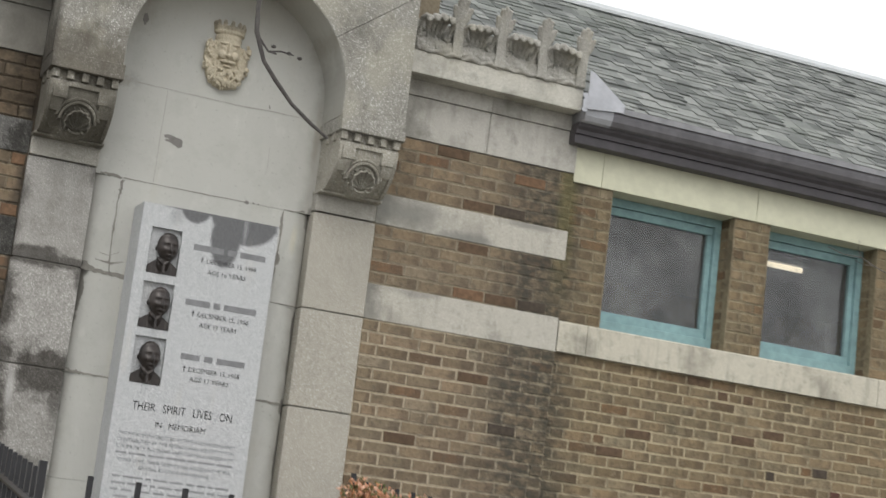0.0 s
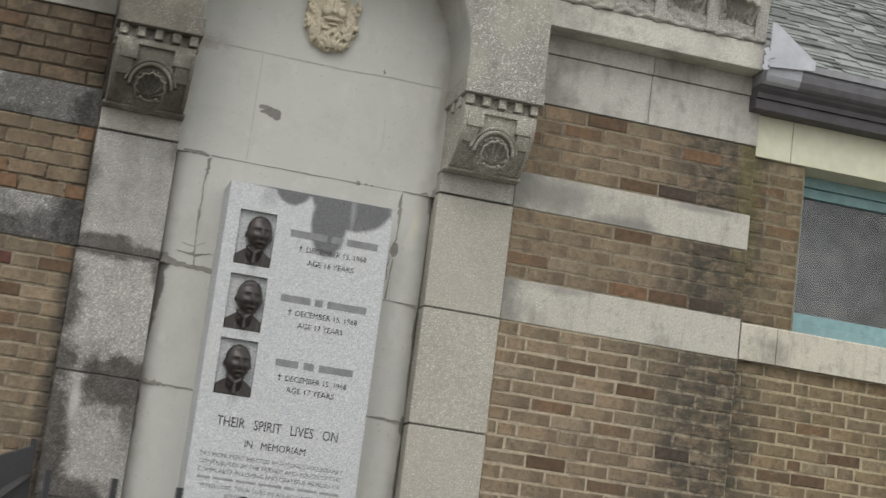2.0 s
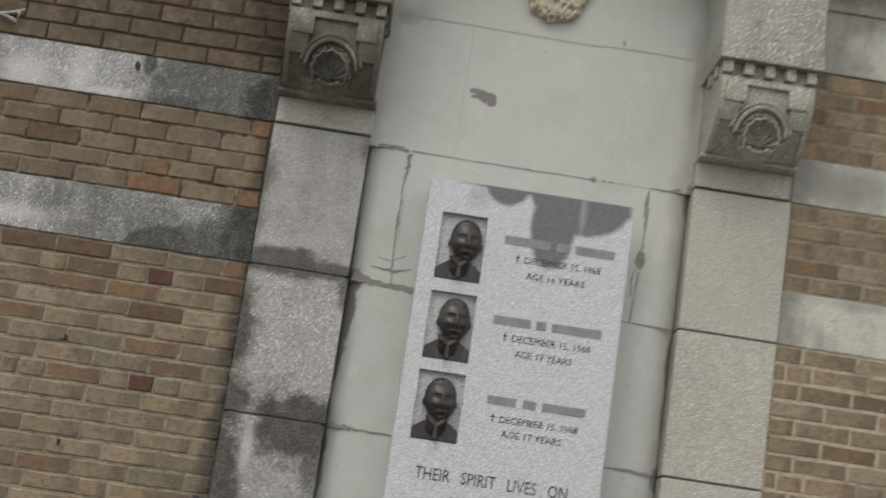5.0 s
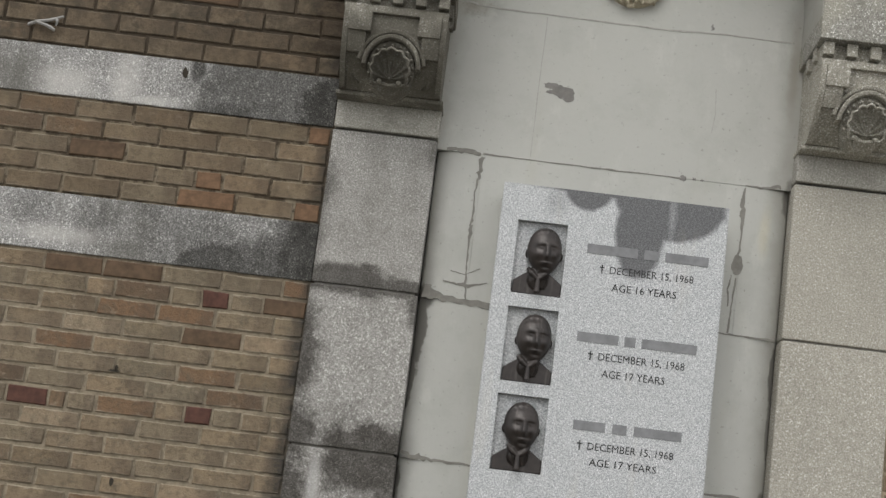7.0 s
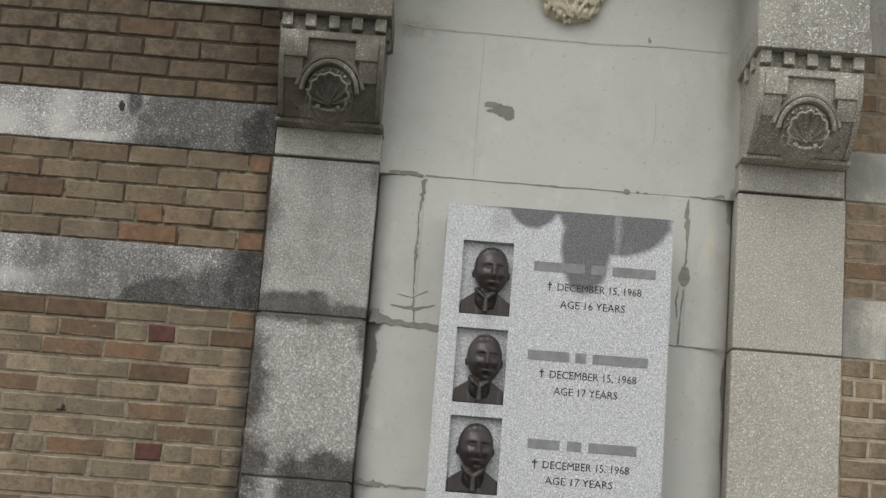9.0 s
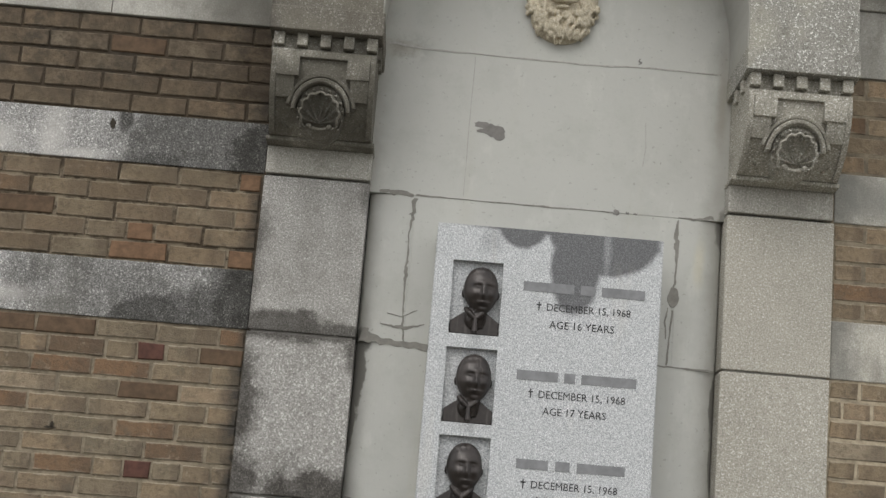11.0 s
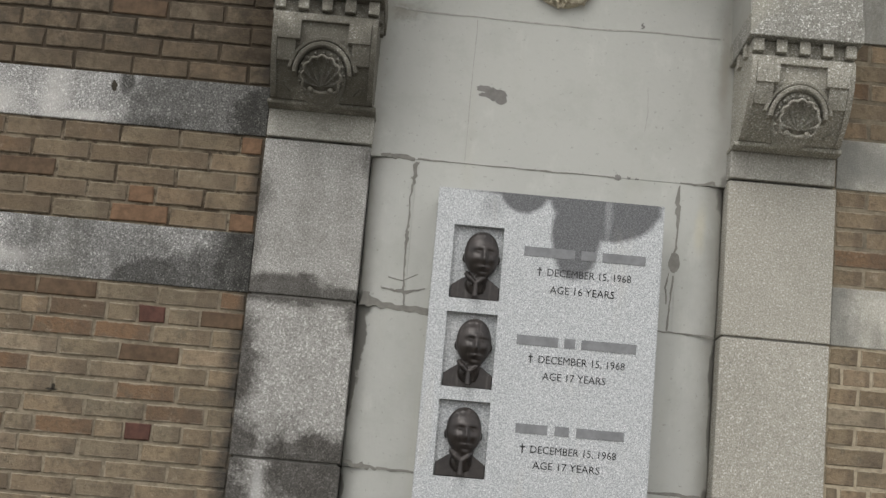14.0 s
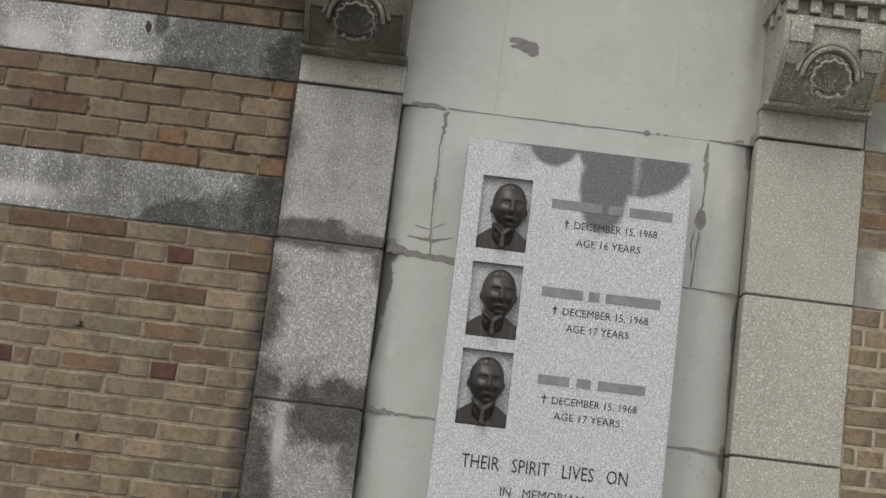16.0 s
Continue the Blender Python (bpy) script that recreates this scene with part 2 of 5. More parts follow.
def smooth_stone():
    k = Mat("niche_stone", 0.8, spec=0.25)
    base = k.mix(k.noise(1.6, 4, 0.6), (0.40, 0.40, 0.37), (0.475, 0.472, 0.435))
    base = k.mix(k.f("MULTIPLY", k.step(k.noise(30, 4, 0.7), 0.55, 0.8), 0.25), base, (0.34, 0.335, 0.305))
    base = k.mix(k.f("MULTIPLY", k.step(k.noise(6.5, 5, 0.7, shift=(5, 2, 8)), 0.48, 0.68), 0.30), base, (0.35, 0.355, 0.315))
    base = k.mix(k.f("MULTIPLY", k.step(k.noise(9, 5, 0.7, stretch=(1, 1, 0.5), shift=(9, 2, 1)), 0.54, 0.70), 0.35), base, (0.53, 0.53, 0.49))
    base = k.mix(k.f("MULTIPLY", k.step(k.noise(70, 2, 0.6, shift=(1, 2, 1)), 0.66, 0.74), 0.5), base, (0.24, 0.235, 0.21))
    smear = k.f("MULTIPLY", k.spot(-0.52, 3.72, 0.13, 0.08, 0.8), k.step(k.noise(14, 4, 0.7), 0.42, 0.62))
    base = k.mix(k.f("MULTIPLY", smear, 0.6), base, (0.25, 0.245, 0.22))
    runs = k.noise(4, 4, 0.6, stretch=(2.5, 2.5, 0.3))
    base = k.mix(k.f("MULTIPLY", k.step(runs, 0.55, 0.75), 0.25), base, (0.40, 0.385, 0.32))
    soot = k.f("MULTIPLY", k.step(k.f("ADD", k.z, k.f("MULTIPLY", k.noise(5, 4), 0.3)), 4.1, 4.5), 0.5)
    base = k.mix(soot, base, (0.33, 0.31, 0.26))
    # soft corner shade beside the pilasters, painted into the niche stone
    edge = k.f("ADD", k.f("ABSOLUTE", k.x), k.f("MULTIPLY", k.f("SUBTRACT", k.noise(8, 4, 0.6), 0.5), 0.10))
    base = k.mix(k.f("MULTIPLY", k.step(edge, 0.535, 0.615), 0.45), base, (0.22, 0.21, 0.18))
    rag = k.f("MULTIPLY", k.f("SUBTRACT", k.noise(22, 4, 0.6), 0.5), 0.8)
    smears = blotches(k, [(-0.600, 2.555, 0.042, 0.17, 0.2, 0.85), (-0.602, 2.42, 0.022, 0.16, 0.2, 0.85), (-0.60, 2.665, 0.060, 0.055, 0.3, 0.8),
                          (-0.602, 2.05, 0.018, 0.05, 0.3, 0.8), (-0.60, 1.95, 0.02, 0.10, 0.3, 0.6), (-0.602, 2.80, 0.015, 0.14, 0.5, 0.5),
                          (0.622, 2.54, 0.022, 0.15, 0.3, 0.85), (0.622, 2.35, 0.016, 0.12, 0.3, 0.7), (0.622, 2.10, 0.030, 0.06, 0.4, 0.8), (0.622, 3.16, 0.03, 0.08, 0.4, 0.7), (0.622, 1.85, 0.02, 0.2, 0.4, 0.7)], rag)
    base = k.mix(smears, base, (0.115, 0.108, 0.095))
    dirt = blotches(k, [(-0.50, 4.15, 0.16, 0.26, 0.9, 0.4), (0.54, 4.20, 0.07, 0.30, 0.9, 0.5), (0.35, 4.40, 0.25, 0.10, 0.9, 0.5), (-0.54, 3.72, 0.10, 0.05, 0.9, 0.5), (0.60, 3.62, 0.03, 0.25, 0.9, 0.5)], rag)
    base = k.mix(dirt, base, (0.23, 0.21, 0.165))
    tint = k.f("MULTIPLY", k.spot(0.545, 3.03, 0.03, 0.13, 0.9, rag), 0.35)
    base = k.mix(tint, base, (0.50, 0.45, 0.30))
    return k.finish(base, k.noise(60, 4), 0.15, 0.003)


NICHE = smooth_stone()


def granite():
    k = Mat("pale_granite", 0.55, spec=0.4)
    g = k.noise(210, 2, 0.8)
    base = k.mix(k.step(g, 0.38, 0.62), (0.295, 0.305, 0.308), (0.545, 0.555, 0.556))
    base = k.mix(k.f("MULTIPLY", k.step(k.noise(210, 1, 0.5, shift=(3, 1, 4)), 0.61, 0.70), 0.6), base, (0.16, 0.17, 0.18))
    base = k.mix(k.f("MULTIPLY", k.step(k.noise(210, 1, 0.5, shift=(8, 2, 6)), 0.61, 0.70), 0.75), base, (0.80, 0.80, 0.795))
    wob = k.f("MULTIPLY", k.f("SUBTRACT", k.noise(14, 3, 0.5), 0.5), 0.28)
    spots = [k.spot(-0.075, 3.045, 0.088, 0.075, 0.25, wob), k.spot(0.200, 3.045, 0.200, 0.150, 0.15, wob), k.spot(0.08, 3.04, 0.40, 0.014, 0.5, wob),
             k.spot(0.104, 2.925, 0.092, 0.175, 0.25, wob)]
    wet = spots[0]
    for s in spots[1:]:
        wet = k.f("MAXIMUM", wet, s)
    pale = k.f("SUBTRACT", 1.0, k.f("MULTIPLY", k.spot(0.205, 3.0, 0.02, 0.16, 0.9), 0.3))
    wet = k.f("MULTIPLY", k.f("MULTIPLY", wet, 0.90), pale)
    drip = k.f("MULTIPLY", k.spot(-0.175, 3.0, 0.06, 0.07, 0.9, wob), 0.30)
    wet = k.f("MAXIMUM", wet, drip)
    base = k.mix(wet, base, k.mix(k.step(g, 0.4, 0.75), (0.058, 0.058, 0.061), (0.135, 0.135, 0.138)))
    rust = k.f("MULTIPLY", k.step(k.noise(5, 3, 0.5, stretch=(3, 3, 0.4)), 0.6, 0.75), 0.15)
    base = k.mix(rust, base, (0.5, 0.46, 0.38))
    return k.finish(base, g, 0.15, 0.002)


GRANITE = granite()


def plain(name, color, rough=0.7, metal=0.0, scale=25.0, vary=0.25, bump=0.2, spec=0.3):
    k = Mat(name, rough, metal, spec)
    dark = tuple(c * (1 - vary) for c in color)
    n = k.noise(scale, 5, 0.65)
    base = k.mix(k.step(n, 0.3, 0.7), dark, color)
    base = k.mix(k.f("MULTIPLY", k.step(k.noise(scale / 7, 3), 0.5, 0.7), 0.5), base, dark)
    return k.finish(base, n, bump, 0.003)


def bronze():
    k = Mat("brown_bronze", 0.3, 0.35, 0.55)
    n = k.noise(22, 4, 0.6)
    runs = k.noise(20, 3, 0.6, stretch=(2.5, 2.5, 0.25))
    base = k.mix(k.step(n, 0.3, 0.7), (0.020, 0.016, 0.014), (0.040, 0.032, 0.028))
    base = k.mix(k.f("MULTIPLY", k.step(runs, 0.55, 0.7), 0.4), base, (0.10, 0.088, 0.08))
    return k.finish(base, n, 0.15, 0.002, k.f("ADD", 0.20, k.f("MULTIPLY", n, 0.28)))


BRONZE = bronze()
LETTER = plain("dark_incised_lettering", (0.045, 0.045, 0.045), 0.8)
NAME_BAR = plain("faint_name_bar", (0.225, 0.228, 0.232), 0.8)
SMALL_BAR = plain("worn_small_bars", (0.30, 0.305, 0.31), 0.8)
SMALL_LETTER = plain("worn_small_lettering", (0.20, 0.205, 0.21), 0.8)
HOLE = plain("dark_hole_dirt", (0.045, 0.038, 0.028), 0.95, scale=60)
CEMENT = plain("grey_joint_cement", (0.235, 0.225, 0.20), 0.9, scale=40)
PATCH = plain("dark_niche_patch", (0.22, 0.21, 0.195), 0.9, scale=40)
JOINT = plain("pale_niche_joint", (0.405, 0.395, 0.36), 0.9, scale=60)
MASK = granular("yellowed_terracotta", (0.59, 0.53, 0.41), (0.40, 0.35, 0.255), amount=0.22, fleck=0.25, extra=mask_soot)
LINTEL = plain("cream_painted_lintel", (0.585, 0.58, 0.44), 0.7, scale=9, vary=0.13)
TEAL = plain("worn_teal_paint", (0.238, 0.378, 0.386), 0.55, scale=18, vary=0.22)
GUTTER = plain("dull_purple_brown_metal", (0.165, 0.16, 0.172), 0.40, scale=10, vary=0.35, spec=0.6)
FASCIA = plain("dark_brown_fascia_paint", (0.075, 0.069, 0.074), 0.45, scale=10, vary=0.3)
GUTTER_LIP = plain("grey_gutter_metal", (0.27, 0.27, 0.28), 0.45, 0.1, scale=8, vary=0.3)
FLASH = plain("bent_zinc_flashing", (0.46, 0.47, 0.50), 0.5, 0.15, scale=12, vary=0.2)
RIDGE = plain("pale_ridge_metal", (0.50, 0.52, 0.52), 0.5, 0.2, scale=6, vary=0.15)
TWIG = plain("dark_twig_bark", (0.10, 0.092, 0.086), 0.8, scale=70, vary=0.5, bump=0.6)
IRON = plain("black_iron_paint", (0.022, 0.022, 0.024), 0.45, 0.2, scale=40, spec=0.5)
BARK = plain("grey_brown_bark", (0.17, 0.155, 0.14), 0.9, scale=60, vary=0.45, bump=0.6)
ROOM = plain("dim_room_plaster", (0.16, 0.15, 0.14), 0.9, scale=3, vary=0.2)
GROUND = plain("pale_paving", (0.26, 0.25, 0.22), 0.95, scale=6, vary=0.4)


def leaf_material():
    k = Mat("rusty_autumn_leaves", 0.75)
    c = k.ramp(k.island(), [(0.0, (0.10, 0.13, 0.05)), (0.25, (0.20, 0.18, 0.08)), (0.4, (0.38, 0.17, 0.08)),
                            (0.7, (0.52, 0.27, 0.17)), (1.0, (0.62, 0.40, 0.29))])
    return k.finish(c)


LEAF = leaf_material()


def brick_material(name, island):
    k = Mat(name, 0.92, spec=0.2)
    r = k.island() if island else k.random()
    c = k.ramp(r, [(0.0, (0.125, 0.094, 0.066)), (0.05, (0.20, 0.122, 0.072)), (0.12, (0.190, 0.145, 0.096)), (0.30, (0.240, 0.184, 0.124)),
                   (0.48, (0.212, 0.174, 0.122)), (0.62, (0.268, 0.202, 0.132)), (0.78, (0.222, 0.178, 0.120)), (0.92, (0.285, 0.208, 0.135)), (1.0, (0.285, 0.238, 0.172))])
    c = k.mix(1.0, c, (0.91, 0.91, 0.90), "MULTIPLY")
    n = k.noise(34, 5, 0.75)
    c = k.mix(k.f("MULTIPLY", k.step(n, 0.45, 0.66), 0.52), c, (0.085, 0.068, 0.048))
    c = k.mix(k.f("MULTIPLY", k.step(k.noise(9, 4, 0.7, shift=(3, 3, 3)), 0.52, 0.72), 0.5), c, (0.10, 0.092, 0.070))
    c = k.mix(k.f("MULTIPLY", k.step(k.noise(26, 5, 0.75, shift=(8, 1, 5)), 0.56, 0.70), 0.5), c, (0.36, 0.30, 0.225))
    c = k.mix(k.f("MULTIPLY", k.step(k.noise(3.2, 4, 0.6), 0.48, 0.68), 0.4), c, (0.095, 0.085, 0.065))
    rub = k.noise(18, 5, 0.75, shift=(4, 4, 1))
    if not island:
        tc = k.nt.nodes.new("ShaderNodeTexCoord")
        sep = k.nt.nodes.new("ShaderNodeSeparateXYZ")
        k.nt.links.new(tc.outputs["Generated"], sep.inputs[0])
        gx, gz = sep.outputs[0], sep.outputs[2]
        ex = k.f("MULTIPLY", k.f("MINIMUM", gx, k.f("SUBTRACT", 1.0, gx)), 0.197)
        ez = k.f("MULTIPLY", k.f("MINIMUM", gz, k.f("SUBTRACT", 1.0, gz)), 0.057)
        rim = k.f("ADD", k.f("MINIMUM", ex, ez), k.f("MULTIPLY", k.f("SUBTRACT", rub, 0.5), 0.03))
        c = k.mix(k.f("MULTIPLY", k.step(rim, 0.006, 0.001), 0.55), c, (0.36, 0.315, 0.24))
        c = k.mix(k.f("MULTIPLY", k.step(k.f("ADD", gx, k.f("MULTIPLY", k.noise(5, 4, 0.7), 0.9)), 1.05, 1.25), 0.4), c, (0.085, 0.065, 0.05))
    c = k.mix(k.f("MULTIPLY", k.step(rub, 0.55, 0.72), 0.28), c, (0.075, 0.06, 0.045))
    c = wall_stains_and_shade(k, c)
    return k.finish(c, n, 1.0, 0.008)


def wall_stains_and_shade(k, c):
    wob = k.f("MULTIPLY", k.f("SUBTRACT", k.noise(3.5, 4, 0.65), 0.5), 0.55)
    d = k.f("ABSOLUTE", k.f("SUBTRACT", k.f("ADD", k.x, wob), 2.07))
    patchy = k.f("ADD", 0.35, k.f("MULTIPLY", k.step(k.noise(13, 4, 0.7, stretch=(1, 1, 1.8)), 0.4, 0.6), 0.65))
    soot = k.f("MULTIPLY", k.f("MULTIPLY", k.step(d, 0.44, 0.08), 0.88), patchy)
    c = k.mix(soot, c, (0.055, 0.052, 0.044))
    moss = k.f("MULTIPLY", k.step(k.f("ABSOLUTE", k.f("SUBTRACT", k.x, 2.19)), 0.10, 0.02), k.step(k.z, 2.8, 3.5))
    c = k.mix(k.f("MULTIPLY", moss, 0.42), c, (0.15, 0.14, 0.055))
    left = k.f("MULTIPLY", k.step(k.f("ADD", k.x, k.f("MULTIPLY", wob, 0.35)), -1.035, -0.972), k.step(k.x, -0.5, -0.8))
    left = k.f("MULTIPLY", left, k.f("ADD", 0.45, k.f("MULTIPLY", patchy, 0.55)))
    c = k.mix(k.f("MULTIPLY", left, 0.95), c, (0.05, 0.046, 0.04))
    # grime plus the shade under the cornice, both put into the upper west brick colour
    grime_and_shade = k.f("MULTIPLY", k.step(k.f("ADD", k.z, wob), 3.1, 3.55), k.step(k.x, 0.0, -0.8))
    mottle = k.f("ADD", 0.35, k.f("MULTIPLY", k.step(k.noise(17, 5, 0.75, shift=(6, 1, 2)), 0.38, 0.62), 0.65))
    c = k.mix(k.f("MULTIPLY", k.f("MULTIPLY", grime_and_shade, mottle), 0.95), c, (0.062, 0.052, 0.040))
    wing = k.f("MULTIPLY", k.step(k.x, 1.9, 2.5), 0.35)
    c = k.mix(wing, c, k.mix(1.0, c, (0.93, 0.92, 0.70), "MULTIPLY"))
    # deep shade beside the corbel, painted nearly black into the brick
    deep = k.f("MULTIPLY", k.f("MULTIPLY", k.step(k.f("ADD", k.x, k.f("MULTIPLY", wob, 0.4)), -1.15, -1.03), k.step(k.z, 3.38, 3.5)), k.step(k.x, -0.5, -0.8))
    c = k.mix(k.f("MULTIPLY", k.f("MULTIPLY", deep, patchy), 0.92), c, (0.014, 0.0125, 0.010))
    dull = k.f("MULTIPLY", k.f("MULTIPLY", k.step(k.noise(6, 4, 0.6), 0.25, 0.6), k.step(k.z, 2.5, 2.8)), k.step(k.x, -0.6, -0.9))
    c = k.mix(k.f("MULTIPLY", dull, 0.42), c, (0.105, 0.078, 0.052))
    return c


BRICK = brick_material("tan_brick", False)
BRICK_REST = brick_material("tan_brick_rest", True)
RED_BRICK = plain("dark_red_brick", (0.105, 0.050, 0.037), 0.9, scale=30, vary=0.4)
ORANGE_BRICK = plain("orange_brick", (0.19, 0.115, 0.068), 0.9, scale=30, vary=0.40)
BROWN_BRICK = plain("dark_brown_brick", (0.125, 0.083, 0.052), 0.9, scale=30, vary=0.4)
BLACK_BRICK = plain("nearly_black_brick", (0.078, 0.062, 0.047), 0.9, scale=30, vary=0.4)


def mortar():
    k = Mat("cream_mortar", 0.95, spec=0.15)
    n = k.noise(45, 4, 0.7)
    c = k.mix(k.step(n, 0.35, 0.7), (0.405, 0.345, 0.25), (0.27, 0.228, 0.163))
    c = k.mix(k.f("MULTIPLY", k.step(k.noise(4, 4, 0.65), 0.5, 0.62), 0.55), c, (0.13, 0.11, 0.085))
    c = k.mix(k.f("MULTIPLY", k.step(k.x, -0.6, -0.9), 0.52), c, (0.17, 0.142, 0.105))
    left = k.step(k.x, -0.6, -0.9)
    gone = k.f("MULTIPLY", k.step(k.noise(9, 5, 0.75, shift=(2, 7, 7)), 0.44, 0.58), k.f("ADD", 0.35, k.f("MULTIPLY", k.step(k.z, 2.6, 2.8), 0.62)))
    c = k.mix(k.f("MULTIPLY", left, gone), c, (0.042, 0.034, 0.025))
    # the upper west joints carry their recess shade in the mortar colour
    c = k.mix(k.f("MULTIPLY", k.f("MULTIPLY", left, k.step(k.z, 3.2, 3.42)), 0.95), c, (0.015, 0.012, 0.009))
    up = k.f("MULTIPLY", k.step(k.z, 2.66, 2.9), k.step(k.x, -0.9, -0.5))
    c = k.mix(k.f("MULTIPLY", up, k.f("ADD", 0.45, k.f("MULTIPLY", k.step(k.x, 0.0, -0.5), 0.43))), c, (0.050, 0.041, 0.031))
    return k.finish(wall_stains_and_shade(k, c), n, 0.5, 0.004)


MORTAR = mortar()


def shingle_material(name, island):
    k = Mat(name, 0.95, spec=0.2)
    r = k.island() if island else k.random()
    c = k.ramp(r, [(0.0, (0.095, 0.101, 0.096)), (0.3, (0.155, 0.163, 0.154)), (0.7, (0.20, 0.21, 0.197)), (1.0, (0.265, 0.275, 0.258))])
    n = k.noise(90, 3, 0.7)
    c = k.mix(k.f("MULTIPLY", k.step(n, 0.4, 0.7), 0.4), c, (0.09, 0.092, 0.088))
    c = k.mix(k.f("MULTIPLY", k.step(k.noise(1.5, 4), 0.5, 0.7), 0.3), c, (0.15, 0.17, 0.14))
    return k.finish(c, n, 0.5, 0.004)


SHINGLE = shingle_material("grey_asphalt_shingle", False)
SHINGLE_REST = shingle_material("grey_asphalt_shingle_rest", True)


def glass():
    k = Mat("window_glass", 0.0, spec=0.5)
    k.b.inputs["Transmission Weight"].default_value = 0.955
    k.b.inputs["IOR"].default_value = 1.5
    film = k.step(k.noise(2.2, 4, 0.6), 0.3, 0.7)
    return k.finish(k.mix(film, (0.45, 0.46, 0.46), (0.80, 0.81, 0.81)))


GLASS = glass()


def lamp_material():
    k = Mat("lit_fluorescent_tube")
    k.b.inputs["Emission Color"].default_value = (1.0, 0.86, 0.62, 1)
    k.b.inputs["Emission Strength"].default_value = 1.3
    return k.finish((0.8, 0.75, 0.65))


LAMP = lamp_material()


# ---- mesh helpers ----
def part(name, bm, material, parent=None, label="", smooth=False):
    me = bpy.data.meshes.new(name)
    bm.normal_update()
    bm.to_mesh(me)
    bm.free()
    me.materials.append(material)
    if smooth:
        for p in me.polygons:
            p.use_smooth = True
    ob = new(name, me)
    if parent:
        ob.parent = parent
    if label:
        ob["label"] = label
    return ob


def thing(name, label, category, group="", kind=""):
    return tagged(new(name), label, category, group, kind)


def box(bm, x0, x1, y0, y1, z0, z1, bevel=0.0):
    vs = [bm.verts.new((x, y, z)) for x in (x0, x1) for y in (y0, y1) for z in (z0, z1)]
    fs = [bm.faces.new([vs[i] for i in q]) for q in ((0, 1, 3, 2), (4, 6, 7, 5), (0, 4, 5, 1), (2, 3, 7, 6), (0, 2, 6, 4), (1, 5, 7, 3))]
    if bevel:
        es = list({e for f in fs for e in f.edges})
        bmesh.ops.bevel(bm, geom=es, offset=bevel, segments=2, affect="EDGES", profile=0.6)
    return bm


def block(x0, x1, y0, y1, z0, z1, bevel=0.0):
    return box(bmesh.new(), x0, x1, y0, y1, z0, z1, bevel)


def prism(bm, outline, axis, a, b):
    """A closed outline pushed along an axis; outline points hold the other two coordinates in xyz order."""
    def at(p, v):
        return {"x": (v, p[0], p[1]), "y": (p[0], v, p[1]), "z": (p[0], p[1], v)}[axis]
    lo = [bm.verts.new(at(p, a)) for p in outline]
    hi = [bm.verts.new(at(p, b)) for p in outline]
    n = len(outline)
    bm.faces.new(lo[::-1])
    bm.faces.new(hi)
    for i in range(n):
        bm.faces.new((lo[i], lo[(i + 1) % n], hi[(i + 1) % n], hi[i]))
    bmesh.ops.recalc_face_normals(bm, faces=bm.faces)
    return bm


def grid(bm, fn, nu, nv, thick=0.0):
    """A sheet of points fn(u, v) with u and v from 0 to 1."""
    vs = [[bm.verts.new(fn(i / nu, j / nv)) for j in range(nv + 1)] for i in range(nu + 1)]
    fs = [bm.faces.new((vs[i][j], vs[i + 1][j], vs[i + 1][j + 1], vs[i][j + 1])) for i in range(nu) for j in range(nv)]
    if thick:
        bmesh.ops.solidify(bm, geom=fs, thickness=thick)
    return bm


def ball(bm, c, r, seg=16, rings=10):
    m = Matrix.Translation(c) @ Matrix.Diagonal((*r, 1))
    bmesh.ops.create_uvsphere(bm, u_segments=seg, v_segments=rings, radius=1, matrix=m)
    return bm


def tube(bm, pts, radii, sides=7):
    """A tapering tube along points."""
    rings = []
    for i, p in enumerate(pts):
        p = Vector(p)
        d = Vector(pts[min(i + 1, len(pts) - 1)]) - Vector(pts[max(i - 1, 0)])
        q = d.to_track_quat("Z", "Y")
        rings.append([bm.verts.new(p + q @ Vector((math.cos(k * math.tau / sides), math.sin(k * math.tau / sides), 0)) * radii[i]) for k in range(sides)])
    for a, b in zip(rings, rings[1:]):
        for k in range(sides):
            bm.faces.new((a[k], a[(k + 1) % sides], b[(k + 1) % sides], b[k]))
    bm.faces.new(rings[0][::-1])
    bm.faces.new(rings[-1])
    return bm


